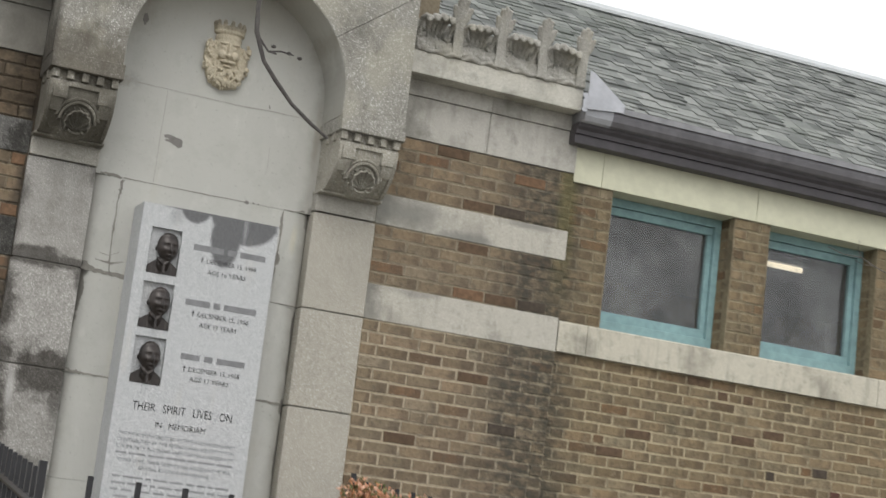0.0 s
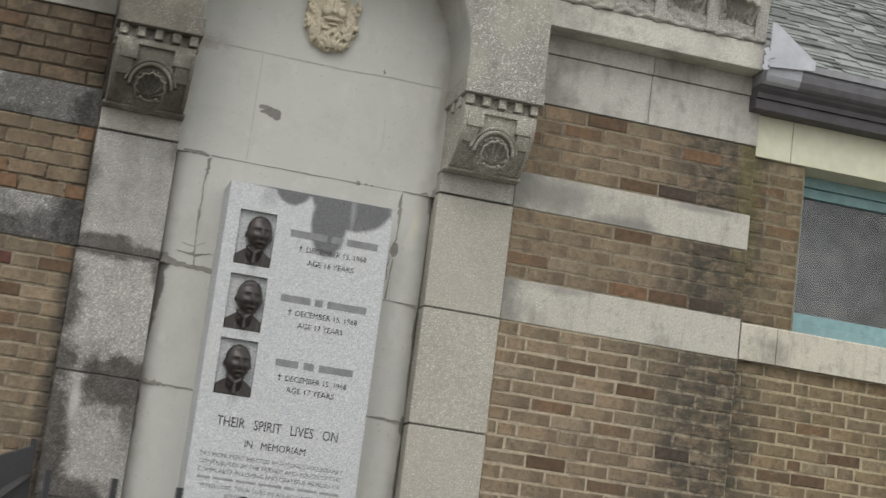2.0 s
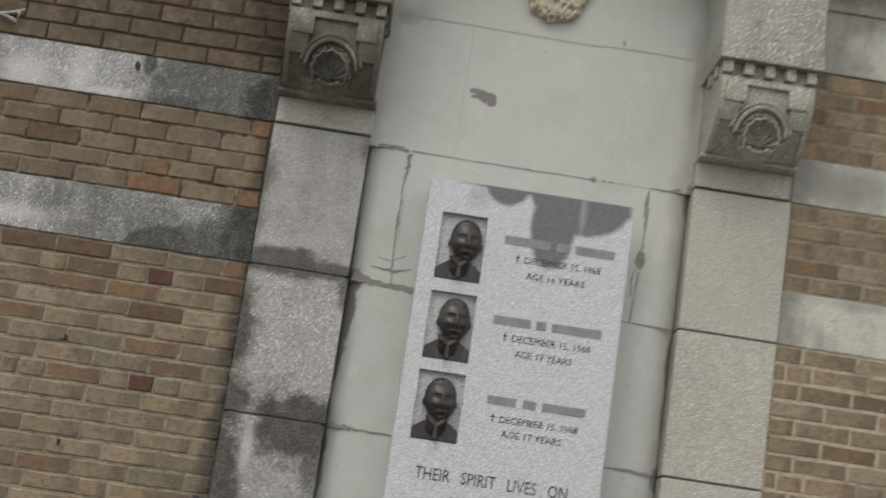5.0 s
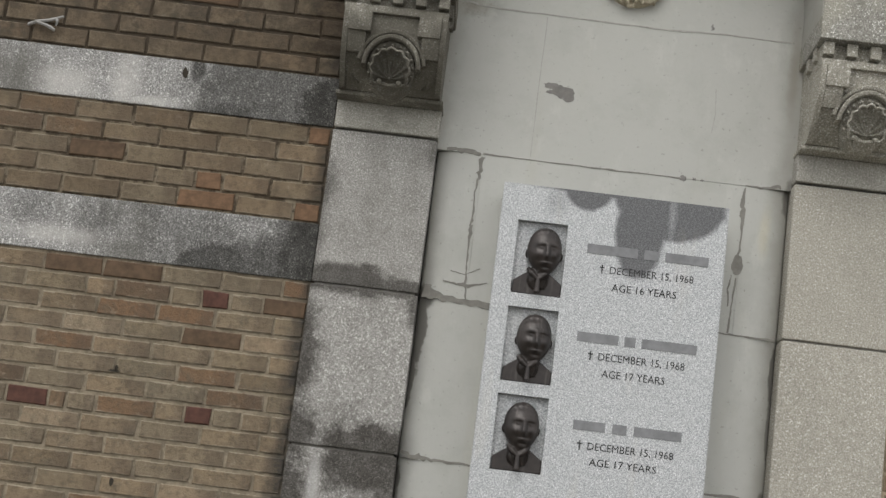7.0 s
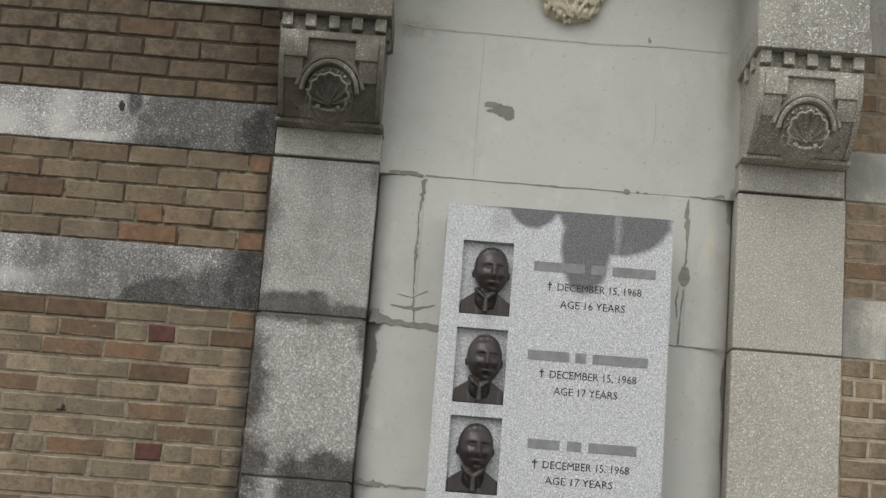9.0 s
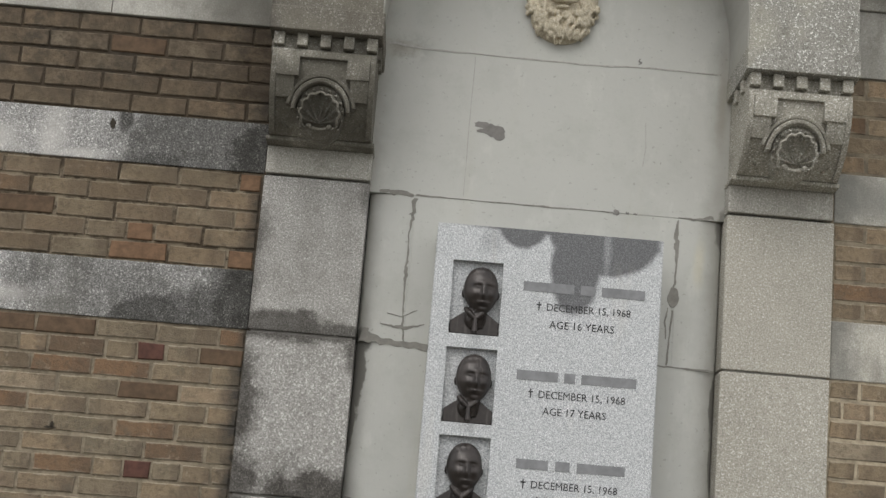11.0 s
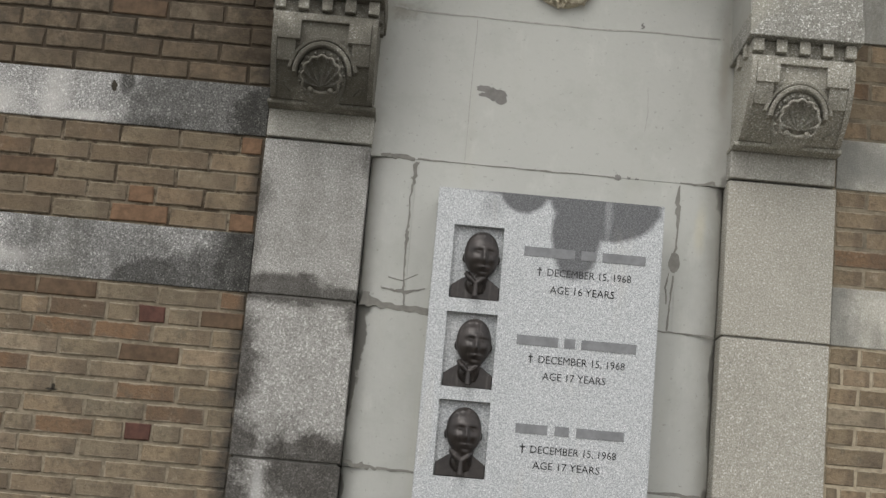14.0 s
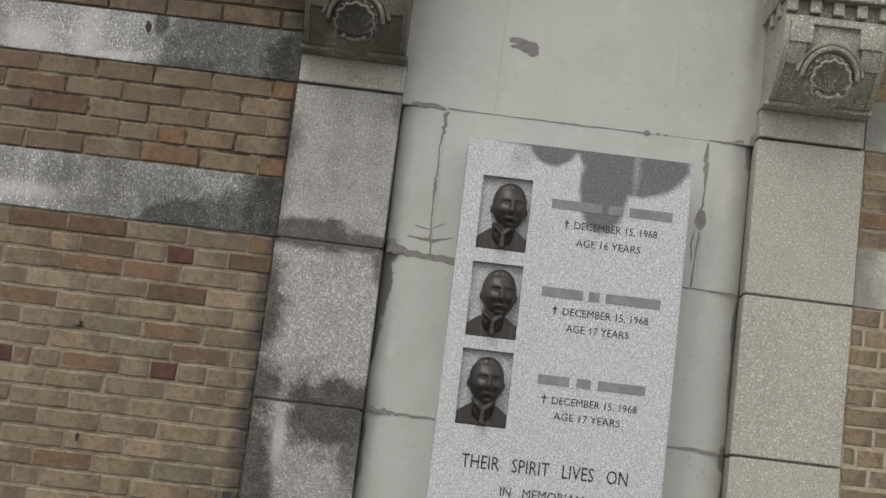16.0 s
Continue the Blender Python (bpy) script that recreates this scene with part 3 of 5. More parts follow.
def ribbon(bm, pts, widths, y, rng, fine=5, rag=0.35):
    """A ragged flat streak on a wall through (x, z) points, with 2 mm of thickness."""
    line = []
    for i in range(len(pts) - 1):
        for k in range(fine):
            t = k / fine
            line.append((pts[i][0] * (1 - t) + pts[i + 1][0] * t, pts[i][1] * (1 - t) + pts[i + 1][1] * t, widths[i] * (1 - t) + widths[i + 1] * t))
    line.append((*pts[-1], widths[-1]))
    left, right = [], []
    y -= rng.uniform(0.0, 0.0006)
    for i, (x, z, w) in enumerate(line):
        a, b = line[max(i - 1, 0)], line[min(i + 1, len(line) - 1)]
        d = Vector((b[0] - a[0], b[1] - a[1])).normalized()
        n = Vector((-d.y, d.x)) * w / 2
        j = w * rag
        cx, cz = x + rng.uniform(-j, j), z + rng.uniform(-j, j)
        s = rng.uniform(1 - rag, 1 + rag)
        left.append((cx + n.x * s, cz + n.y * s))
        right.append((cx - n.x * s, cz - n.y * s))
    for i in range(len(line) - 1):
        q = (left[i], left[i + 1], right[i + 1], right[i])
        f = [bm.verts.new((x, y - 0.00012 * (i % 5), z)) for x, z in q]
        g = [bm.verts.new((x, y + 0.002, z)) for x, z in q]
        bm.faces.new(f)
        bm.faces.new(g[::-1])
        for k in range(4):
            bm.faces.new((f[k], g[k], g[(k + 1) % 4], f[(k + 1) % 4]))
    bmesh.ops.recalc_face_normals(bm, faces=bm.faces)
    return bm


def blot(bm, cx, cz, rx, rz, y, rng, n=18):
    """A ragged patch on a wall."""
    pts = []
    for k in range(n):
        a = k * math.tau / n
        s = rng.uniform(0.78, 1.15)
        pts.append((cx + rx * s * math.cos(a), cz + rz * s * math.sin(a)))
    f = [bm.verts.new((x, y, z)) for x, z in pts]
    g2 = [bm.verts.new((x, y + 0.002, z)) for x, z in pts]
    bm.faces.new(f)
    for k in range(n):
        bm.faces.new((f[k], g2[k], g2[(k + 1) % n], f[(k + 1) % n]))
    return bm


def sculpt(ob, voxel, passes=2):
    """Fuse overlapping forms into one worn skin."""
    m = ob.modifiers.new("fuse", "REMESH")
    m.mode, m.voxel_size, m.use_smooth_shade = "VOXEL", voxel, True
    m = ob.modifiers.new("worn", "SMOOTH")
    m.factor, m.iterations = 0.5, passes
    return ob


# ---- plan, in metres: the tablet wall faces -y ----
L0, L1 = -0.965, -0.600          # pilaster beside the brick with the dark red headers
R0, R1 = 0.622, 0.993            # the other pilaster
PIL_Y, NI_Y, ARCH_Y, WING_Y = -0.020, 0.040, -0.300, 0.025
JOINTS = (0.0, 0.48, 1.025, 1.570, 2.115, 2.660, 3.203)
BL0, BL1, BU0, BU1, FR0 = 2.660, 2.866, 3.204, 3.386, 3.735
CORNER_L, CORNER_R = -2.19, 2.207
WIN = ((2.495, 3.362), (3.625, 4.450))
LIN0, LIN1, SILL0, SILL1 = 3.692, 3.912, 2.666, 2.852

# ---- ground ----
gm = bmesh.new()
grid(gm, lambda u, v: ((u - 0.5) * 900, (v - 0.5) * 900, 0.0), 12, 12)
tagged(part("ground", gm, GROUND), "flat pale paving in front of the brick building", "ground", kind="structure")


# ---- brick walls ----
def core(name, label, spans, y, raked=False):
    """The mortar bed behind the bricks."""
    bm = bmesh.new()
    for x0, x1, z0, z1 in spans:
        rake = (0.006 if z0 > 2.6 else 0.004) if raked else 0.0015
        box(bm, x0, x1, y + rake, y + 0.30, z0, z1)
    return tagged(part(name, bm, MORTAR), label, "wall", kind="structure")


wall_west = core("wall_west", "tan brick wall with cream mortar and stone bands", [(CORNER_L, L0 + 0.05, 0, BL0 + 0.02), (CORNER_L, L0 + 0.05, BL0 + 0.02, FR0)], 0.0, True)
wall_east = core("wall_east", "tan brick wall, sooty and mossy at its corner", [(R1 - 0.05, CORNER_R, 0, FR0)], 0.0)
WALL_X = 7.2
wall_wing = core("wall_wing", "tan brick wing wall with two small windows", [
    (CORNER_R, WALL_X, 0, SILL0), (CORNER_R, WIN[0][0], SILL0, LIN0), (WIN[0][1], WIN[1][0], SILL0, LIN0),
    (WIN[1][1], WALL_X, SILL0, LIN0), (CORNER_R, WALL_X, LIN0 + 0.012, 4.03)], WING_Y)

# ---- closing walls behind and beside ----
bm = bmesh.new()
box(bm, CORNER_L, CORNER_L + 0.3, 0.31, 4.0, 0, 4.1)
box(bm, WALL_X - 0.3, WALL_X, 0.33, 4.0, 0, 4.1)
box(bm, CORNER_L, WALL_X, 4.0, 4.3, 0, 4.1)
tagged(part("wall_back", bm, MORTAR), "plain closing walls of the building", "wall", kind="structure")
tagged(part("wall_core", block(-1.3, 1.3, 0.20, 0.5, 0, 4.9), MORTAR), "masonry core behind the arched niche", "wall", kind="structure")

# ---- the stone frame: pilasters ----
rng = random.Random(4)


def pilaster(name, x0, x1, material, label):
    p = thing(name, label, "pilaster", "pilasters beside the niche")
    for z0, z1 in zip(JOINTS, JOINTS[1:]):
        d = rng.uniform(-0.002, 0.002)
        part("stone_block", block(x0 + rng.uniform(0, 0.003), x1 - rng.uniform(0, 0.003), PIL_Y + d, 0.19, z0 + 0.004, z1 - 0.004, 0.005), material, p)
    part("mortar_bed", block(x0 + 0.012, x1 - 0.012, PIL_Y + 0.012, 0.18, 0, JOINTS[-1]), CEMENT, p, "grey mortar in the joints")
    return p


pilaster("pilaster", L0, L1, PILASTER_L, "grey cast stone pilaster with dark weather stains")
pilaster("pilaster", R0, R1, PILASTER_R, "speckled grey cast stone pilaster, nearly clean")

# ---- stone bands in the brickwork ----
for x0, x1, mat_, nm in ((CORNER_L, L0, BAND_L, "west"), (R1, CORNER_R, BAND_R, "east")):
    for z0, z1, tag in ((BL0, BL1, "lower"), (BU0, BU1, "upper")):
        lab = "rough grey stone band, sooty towards the pilaster" if nm == "west" else "pale grey stone band in the brickwork"
        tagged(part("stone_band", block(x0 + 0.001, x1, -0.004, 0.05, z0 + 0.003, z1 - 0.003, 0.004), mat_), lab, "stone band", "stone bands", "structure")

for cx, cz, rx, rz in ((-1.569, 2.291, 0.006, 0.012), (-1.575, 2.282, 0.020, 0.004), (-1.524, 1.917, 0.007, 0.016)):
    part("chip", blot(bmesh.new(), cx, cz, rx, rz, -0.0045, random.Random(8)), HOLE, wall_west)
hole = tagged(part("wall_hole", blot(bmesh.new(), -1.500, 3.338, 0.010, 0.019, -0.0062, random.Random(2)), HOLE), "small chipped hole in the stone band", "hole", kind="structure")

hook = thing("wall_hook", "bent pale wire hook fixed in the brickwork", "hook")
HOOK = plain("weathered_wire", (0.34, 0.33, 0.31), 0.6, 0.3, scale=60)
part("shank", tube(bmesh.new(), [(-2.07, -0.004, 3.446), (-2.04, -0.020, 3.454), (-2.00, -0.022, 3.462), (-1.975, -0.022, 3.470), (-1.946, -0.024, 3.482)], [0.006, 0.006, 0.006, 0.006, 0.004], 6), HOOK, hook)
part("prong", tube(bmesh.new(), [(-2.035, -0.026, 3.450), (-2.005, -0.028, 3.444), (-1.985, -0.028, 3.436), (-1.970, -0.026, 3.428)], [0.004, 0.005, 0.007, 0.005], 6), HOOK, hook)
part("prong", tube(bmesh.new(), [(-1.972, -0.024, 3.474), (-1.964, -0.028, 3.460), (-1.968, -0.028, 3.445)], [0.004, 0.006, 0.003], 6), HOOK, hook)

# ---- niche panels ----
niche = thing("niche", "smooth pale grey stone niche with cement-filled joints", "niche", kind="structure")


def edge_panel(x0, x1, z0, z1, outer):
    """A panel whose outer edge rounds back into the groove beside the pilaster."""
    pts = [(x0, 0.185), (x0, NI_Y), (x1, NI_Y), (x1, 0.185)]
    if outer < 0:
        arc = [(x0 + 0.12 - 0.12 * math.sin(a), NI_Y + 0.038 * (1 - math.cos(a))) for a in [k * math.pi / 32 for k in range(17)]]
        pts = [(x0, 0.185)] + arc[::-1] + [(x1, NI_Y), (x1, 0.185)]
    if outer > 0:
        arc = [(x1 - 0.12 + 0.12 * math.sin(a), NI_Y + 0.038 * (1 - math.cos(a))) for a in [k * math.pi / 32 for k in range(17)]]
        pts = [(x0, 0.185), (x0, NI_Y)] + arc + [(x1, 0.185)]
    return prism(bmesh.new(), pts, "z", z0, z1)


g = 0.0015
NJ = (0.0, 0.48, 1.025, 1.570, 2.120, 2.665, 3.186)
for z0, z1 in zip(NJ, NJ[1:]):
    xa, xb = (-0.441, 0.466) if z0 > 2.6 else (-0.30, 0.33)
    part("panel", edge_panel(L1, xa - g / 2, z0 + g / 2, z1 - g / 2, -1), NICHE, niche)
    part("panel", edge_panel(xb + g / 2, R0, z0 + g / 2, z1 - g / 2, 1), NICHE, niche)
part("panel", edge_panel(-0.30, 0.33, 0, 2.664, 0), NICHE, niche)
part("panel", edge_panel(-0.441, 0.466, 2.666, 3.1855, 0), NICHE, niche)
part("panel", edge_panel(L1 - 0.05, -0.2760, 3.187, 3.7190, 0), NICHE, niche)
part("panel", edge_panel(-0.2760, R0 + 0.05, 3.187, 3.7190, 0), NICHE, niche)
part("lunette", edge_panel(L1 - 0.05, R0 + 0.05, 3.7190, 4.50, 0), NICHE, niche)

crk = random.Random(8)
bm = bmesh.new()
y = NI_Y - 0.001
ribbon(bm, [(-0.443, 3.18), (-0.447, 3.12)], [0.012, 0.017], y, crk)
ribbon(bm, [(-0.447, 3.12), (-0.455, 3.05), (-0.452, 2.98), (-0.455, 2.93)], [0.012, 0.004, 0.006, 0.009], y, crk)
ribbon(bm, [(-0.455, 2.93), (-0.453, 2.87), (-0.452, 2.80), (-0.448, 2.71), (-0.440, 2.67)], [0.012, 0.007, 0.004, 0.007, 0.004], y, crk)
ribbon(bm, [(-0.525, 2.731), (-0.48, 2.723), (-0.44, 2.721), (-0.375, 2.738)], [0.003, 0.008, 0.010, 0.003], y, crk)
ribbon(bm, [(-0.505, 2.768), (-0.455, 2.759), (-0.405, 2.785)], [0.002, 0.003, 0.002], y, crk)
part("crack", bm, CEMENT, niche, "dark branching crack")
bm = bmesh.new()
ribbon(bm, [(-0.585, 2.685), (-0.53, 2.672), (-0.46, 2.665), (-0.36, 2.663)], [0.045, 0.022, 0.018, 0.03], y, crk, rag=0.2)
ribbon(bm, [(-0.57, 3.19), (-0.52, 3.195), (-0.45, 3.186)], [0.008, 0.016, 0.010], y, crk)
ribbon(bm, [(-0.44, 3.188), (-0.30, 3.187), (-0.10, 3.187)], [0.006, 0.003, 0.003], y, crk)
ribbon(bm, [(-0.13, 3.187), (0.0, 3.186), (0.15, 3.187), (0.24, 3.186)], [0.002, 0.006, 0.002, 0.005], y, crk)
ribbon(bm, [(-0.59, 2.135), (-0.54, 2.125), (-0.48, 2.12), (-0.36, 2.12)], [0.012, 0.02, 0.008, 0.010], y, crk)
ribbon(bm, [(0.42, 2.12), (0.52, 2.12), (0.60, 2.118)], [0.008, 0.012, 0.006], y, crk)
ribbon(bm, [(0.466, 3.18), (0.463, 3.10), (0.466, 3.0), (0.462, 2.93)], [0.005, 0.016, 0.005, 0.010], y, crk)
blot(bm, 0.463, 2.905, 0.020, 0.034, y - 0.0012, crk)
blot(bm, 0.464, 3.085, 0.009, 0.016, y - 0.0012, crk)
ribbon(bm, [(0.460, 2.86), (0.455, 2.76), (0.45, 2.67)], [0.006, 0.005, 0.008], y, crk)
ribbon(bm, [(0.445, 2.87), (0.438, 2.82), (0.442, 2.76)], [0.003, 0.007, 0.003], y, crk)
ribbon(bm, [(0.40, 2.665), (0.50, 2.664), (0.61, 2.660)], [0.006, 0.005, 0.007], y, crk)
ribbon(bm, [(0.466, 3.187), (0.53, 3.186), (0.585, 3.198)], [0.005, 0.006, 0.012], y, crk)
part("joint_cement", bm, CEMENT, niche, "smeared grey cement in the joints")
bm = bmesh.new()
blot(bm, -0.195, 3.443, 0.038, 0.022, y, crk)
blot(bm, -0.232, 3.462, 0.030, 0.011, y, crk)
blot(bm, -0.235, 3.440, 0.016, 0.007, y - 0.0004, crk)
blot(bm, -0.208, 3.452, 0.026, 0.016, y - 0.0008, crk)
blot(bm, -0.172, 3.430, 0.020, 0.024, y - 0.0006, crk)
blot(bm, 0.251, 3.187, 0.012, 0.011, y - 0.0012, crk)
blot(bm, -0.455, 4.080, 0.016, 0.034, y, crk)
ribbon(bm, [(0.285, 3.187), (0.295, 3.187)], [0.007, 0.007], y, crk)
ribbon(bm, [(0.31, 3.188), (0.325, 3.188)], [0.005, 0.005], y, crk)
ribbon(bm, [(0.30, 3.755), (0.305, 3.735)], [0.006, 0.012], y, crk)
part("dark_patch", bm, PATCH, niche, "dark patch where something was fixed")
bm = bmesh.new()
ribbon(bm, [(-0.58, 3.735), (-0.45, 3.722), (-0.2, 3.719), (0.1, 3.716), (0.35, 3.722), (0.58, 3.719)], [0.012, 0.006, 0.004, 0.006, 0.005, 0.004], y, crk)
ribbon(bm, [(-0.276, 3.71), (-0.279, 3.5), (-0.28, 3.2)], [0.003, 0.003, 0.002], y, crk)
ribbon(bm, [(0.335, 3.52), (0.34, 3.43), (0.333, 3.36)], [0.002, 0.003, 0.002], y, crk)
part("hairline_joint", bm, JOINT, niche, "faint hairline joints")

# ---- arch over the niche ----
AC, AR, ATOP = (0.010, 3.80), 0.612, 4.92
arch = thing("arch", "lichened grey stone arch with radial joints", "arch")


def arch_point(a):
    return (AC[0] + AR * math.cos(a), AC[1] + AR * math.sin(a))


def voussoir(a0, a1, outer):
    pts = [arch_point(a0 + (a1 - a0) * k / 10) for k in range(11)] + outer
    bm = prism(bmesh.new(), pts, "y", ARCH_Y, 0.19)
    return bm


OL, OR, SPR = L0 - 0.005, R1 - 0.005, 3.705
d30 = radians(32)
part("springer", voussoir(0, d30 - 0.002, [(0.905, 4.408), (OR, 4.475), (OR, SPR), (AC[0] + AR, SPR)]), ARCH, arch)
part("voussoir", voussoir(d30 + 0.002, math.pi / 2 - 0.004, [(AC[0] + 0.003, ATOP), (OR, ATOP), (OR, 4.479), (0.905, 4.412)]), ARCH, arch)
part("voussoir", voussoir(math.pi / 2 + 0.004, math.pi - d30 - 0.004, [(-0.885, 4.416), (OL, 4.483), (OL, ATOP), (AC[0] - 0.003, ATOP)]), ARCH, arch)
part("springer", voussoir(math.pi - d30 + 0.004, math.pi, [(AC[0] - AR, SPR), (OL, SPR), (OL, 4.475), (-0.885, 4.408)]), ARCH, arch)
ring_out = [(AC[0] - AR + 0.001, SPR)] + [arch_point(math.pi - math.pi * k / 40) for k in range(41)] + [(AC[0] + AR - 0.001, SPR)]
ring_in = [(AC[0] + (x - AC[0]) * 0.994, SPR if z == SPR else AC[1] + (z - AC[1]) * 0.994) for x, z in ring_out[::-1]]
part("soffit", prism(bmesh.new(), ring_out + ring_in, "y", ARCH_Y + 0.006, NI_Y + 0.01), NICHE, arch, "smooth pale arch soffit")
part("coping", block(OL - 0.04, OR + 0.04, ARCH_Y - 0.05, 0.5, ATOP + 0.002, ATOP + 0.12, 0.01), ARCH, arch)

# ---- corbels ----
def corbel(cx):
    """A scrolled bracket with dentils, scales and a scallop shell; its base is at the wall under it."""
    c = thing("corbel", "carved grey stone corbel with dentils and scallop shell", "corbel", "corbels under the arch")
    c.location = (cx, 0, 3.204)
    w, H = 0.172, 0.415

    def front(v):
        """Depth of the curved face, v from 0 at the ledge to 1 under the slab."""
        return -0.105 - 0.165 * (1 - (1 - v) ** 2.4)

    z0, z1 = 0.115, 0.340
    curve = [(front(k / 12), z0 + (z1 - z0) * k / 12) for k in range(13)]
    body = prism(bmesh.new(), [(0.19, z0), *curve, (0.19, z1)], "x", -w + 0.018, w - 0.018)
    part("body", body, CORBEL, c)
    for s in (-1, 1):
        rim = [(y - 0.022, z) for y, z in curve]
        part("side_scroll", prism(bmesh.new(), [(0.19, z0), *rim, (0.19, z1)], "x", s * (w - 0.018), s * w), CORBEL, c)
    part("neck", block(-w - 0.008, w + 0.008, -0.03, 0.19, 0.003, 0.098, 0.004), NECK, c)
    part("ledge", block(-w - 0.012, w + 0.012, -0.098, 0.19, 0.0985, 0.115, 0.006), CORBEL, c)
    part("dentil_bed", block(-w, w, -0.268, 0.19, z1 + 0.0005, H, 0.003), CORBEL, c)
    part("fillet", block(-w - 0.001, w + 0.001, -0.287, 0.19, z1 - 0.006, z1 + 0.020, 0.004), CORBEL, c)
    for k in range(5):
        x = -w + 0.018 + (2 * w - 0.036) * k / 4
        part("dentil", block(x - 0.0178, x + 0.0178, -0.300, -0.267, z1 + 0.030, H - 0.001, 0.003), CORBEL, c)
    for s in (-1, 1):
        for k in range(2):
            a = part("dentil", block(s * w, s * (w + 0.012), -0.22 + 0.11 * k, -0.18 + 0.11 * k, z1 + 0.030, H - 0.001, 0.0), CORBEL, c)
    part("slab", block(-w - 0.017, w + 0.017, -0.325, 0.19, H + 0.0005, H + 0.083, 0.005), ARCH, c)
    for s in (-1, 1):
        for zt, zb, wid, out in ((0.338, 0.268, 0.074, 0.030), (0.268, 0.206, 0.060, 0.020)):
            xa, xb = s * (w - 0.019), s * (w - 0.019 - wid)

            edge = [(front((zb + (zt - zb) * q / 5 - z0) / (z1 - z0)) - out, zb + (zt - zb) * q / 5) for q in range(6)]
            bm = prism(bmesh.new(), [(-0.09, zb)] + edge + [(-0.09, zt)], "x", min(xa, xb), max(xa, xb))
            part("scale", bm, CORBEL, c)
    zc = 0.169

    def lean(z, y):
        """Depth of the tilted drum at height z over its middle."""
        return y - 0.44 * z + 1.1 * max(0.0, -z - 0.040)

    def ring(r0, r1, y, open_by, deep=0.10, n=28):
        bm = bmesh.new()
        ps = []
        for k in range(n + 1):
            a = -open_by + (math.pi + 2 * open_by) * k / n
            ca, sa = math.cos(a), math.sin(a)
            prof = ((r0, deep), (r0, 0.004), (r0 + 0.004, -0.003), (r1 - 0.004, -0.003), (r1, 0.004), (r1, deep))
            ps.append([bm.verts.new((r * ca, lean(r * sa, y) + d, zc + r * sa)) for r, d in prof])
        for p, q in zip(ps, ps[1:]):
            for i in range(5):
                bm.faces.new((p[i], p[i + 1], q[i + 1], q[i]))
        bm.faces.new(ps[0])
        bm.faces.new(ps[-1][::-1])
        bmesh.ops.recalc_face_normals(bm, faces=bm.faces)
        return bm
    part("arch_moulding", ring(0.102, 0.118, -0.226, -0.15), CORBEL, c)
    part("arch_moulding", ring(0.083, 0.099, -0.240, 0.0), CORBEL, c)
    drum = bmesh.new()
    cap = [drum.verts.new((0.078 * math.cos(a), lean(0.078 * math.sin(a), -0.222), zc + 0.078 * math.sin(a))) for a in [math.tau * k / 32 for k in range(32)]]
    drum.faces.new(cap)
    back = [drum.verts.new((v.co.x, -0.05, v.co.z)) for v in cap]
    for k in range(32):
        drum.faces.new((cap[k - 1], cap[k], back[k], back[k - 1]))
    drum.faces.new(back[::-1])
    bmesh.ops.recalc_face_normals(drum, faces=drum.faces)
    part("drum", drum, CORBEL, c)
    for k in range(13):
        a = -0.6 + (math.pi + 1.2) * k / 12
        x, z = 0.074 * math.cos(a), 0.074 * math.sin(a) - 0.008
        part("bead", ball(bmesh.new(), (x, lean(z, -0.229), zc + z), (0.006, 0.012, 0.006), 8, 6), CORBEL, c, smooth=True)

    def shell(u, v):
        a = -0.75 + (math.pi + 1.5) * u
        lobe = abs(math.sin(u * 9 * math.pi))
        r = 0.058 + 0.008 * lobe
        x, z = r * math.cos(a) * v, -0.044 + (r * math.sin(a) + 0.026) * v
        dish = 0.013 * math.sin(math.pi * min(1.0, v * 1.04)) ** 0.8
        rib = 0.008 * (1 - lobe) * v * (1 - v) * 4 * 0.6
        return (x, lean(z, -0.260) + dish - rib - 0.008 * v ** 6, zc + z)
    bm = grid(bmesh.new(), shell, 72, 10, 0.012)
    bmesh.ops.recalc_face_normals(bm, faces=bm.faces)
    fan = part("shell", bm, CORBEL, c, "fluted scallop shell", True)
    edge = [Vector(shell(u / 72, 1.0)) for u in range(73)]
    part("shell_rim", tube(bmesh.new(), [tuple(e) for e in edge], [0.0046] * 73, 6), CORBEL, fan, smooth=True)
    bm = bmesh.new()
    tube(bm, [(-0.034, lean(-0.054, -0.256), zc - 0.054), (0.0, lean(-0.058, -0.260), zc - 0.060), (0.034, lean(-0.054, -0.256), zc - 0.054)], [0.008, 0.0065, 0.008], 8)
    for s in (-1, 1):
        ball(bm, (s * 0.034, lean(-0.052, -0.260), zc - 0.052), (0.011, 0.012, 0.010), 10, 6)
    part("shell_boss", bm, CORBEL, fan, smooth=True)
    for s in (-1, 1):
        part("leaf_scroll", tube(bmesh.new(), [(s * 0.128, -0.165, 0.162), (s * 0.134, -0.158, 0.150), (s * 0.124, -0.148, 0.140), (s * 0.108, -0.138, 0.130)], [0.006, 0.007, 0.007, 0.004], 6), CORBEL, c, smooth=True)
    return c


first = corbel((L0 + L1) / 2 + 0.002)
copy_thing(first, pose((R0 + R1) / 2 - 0.004, 0, 3.204))

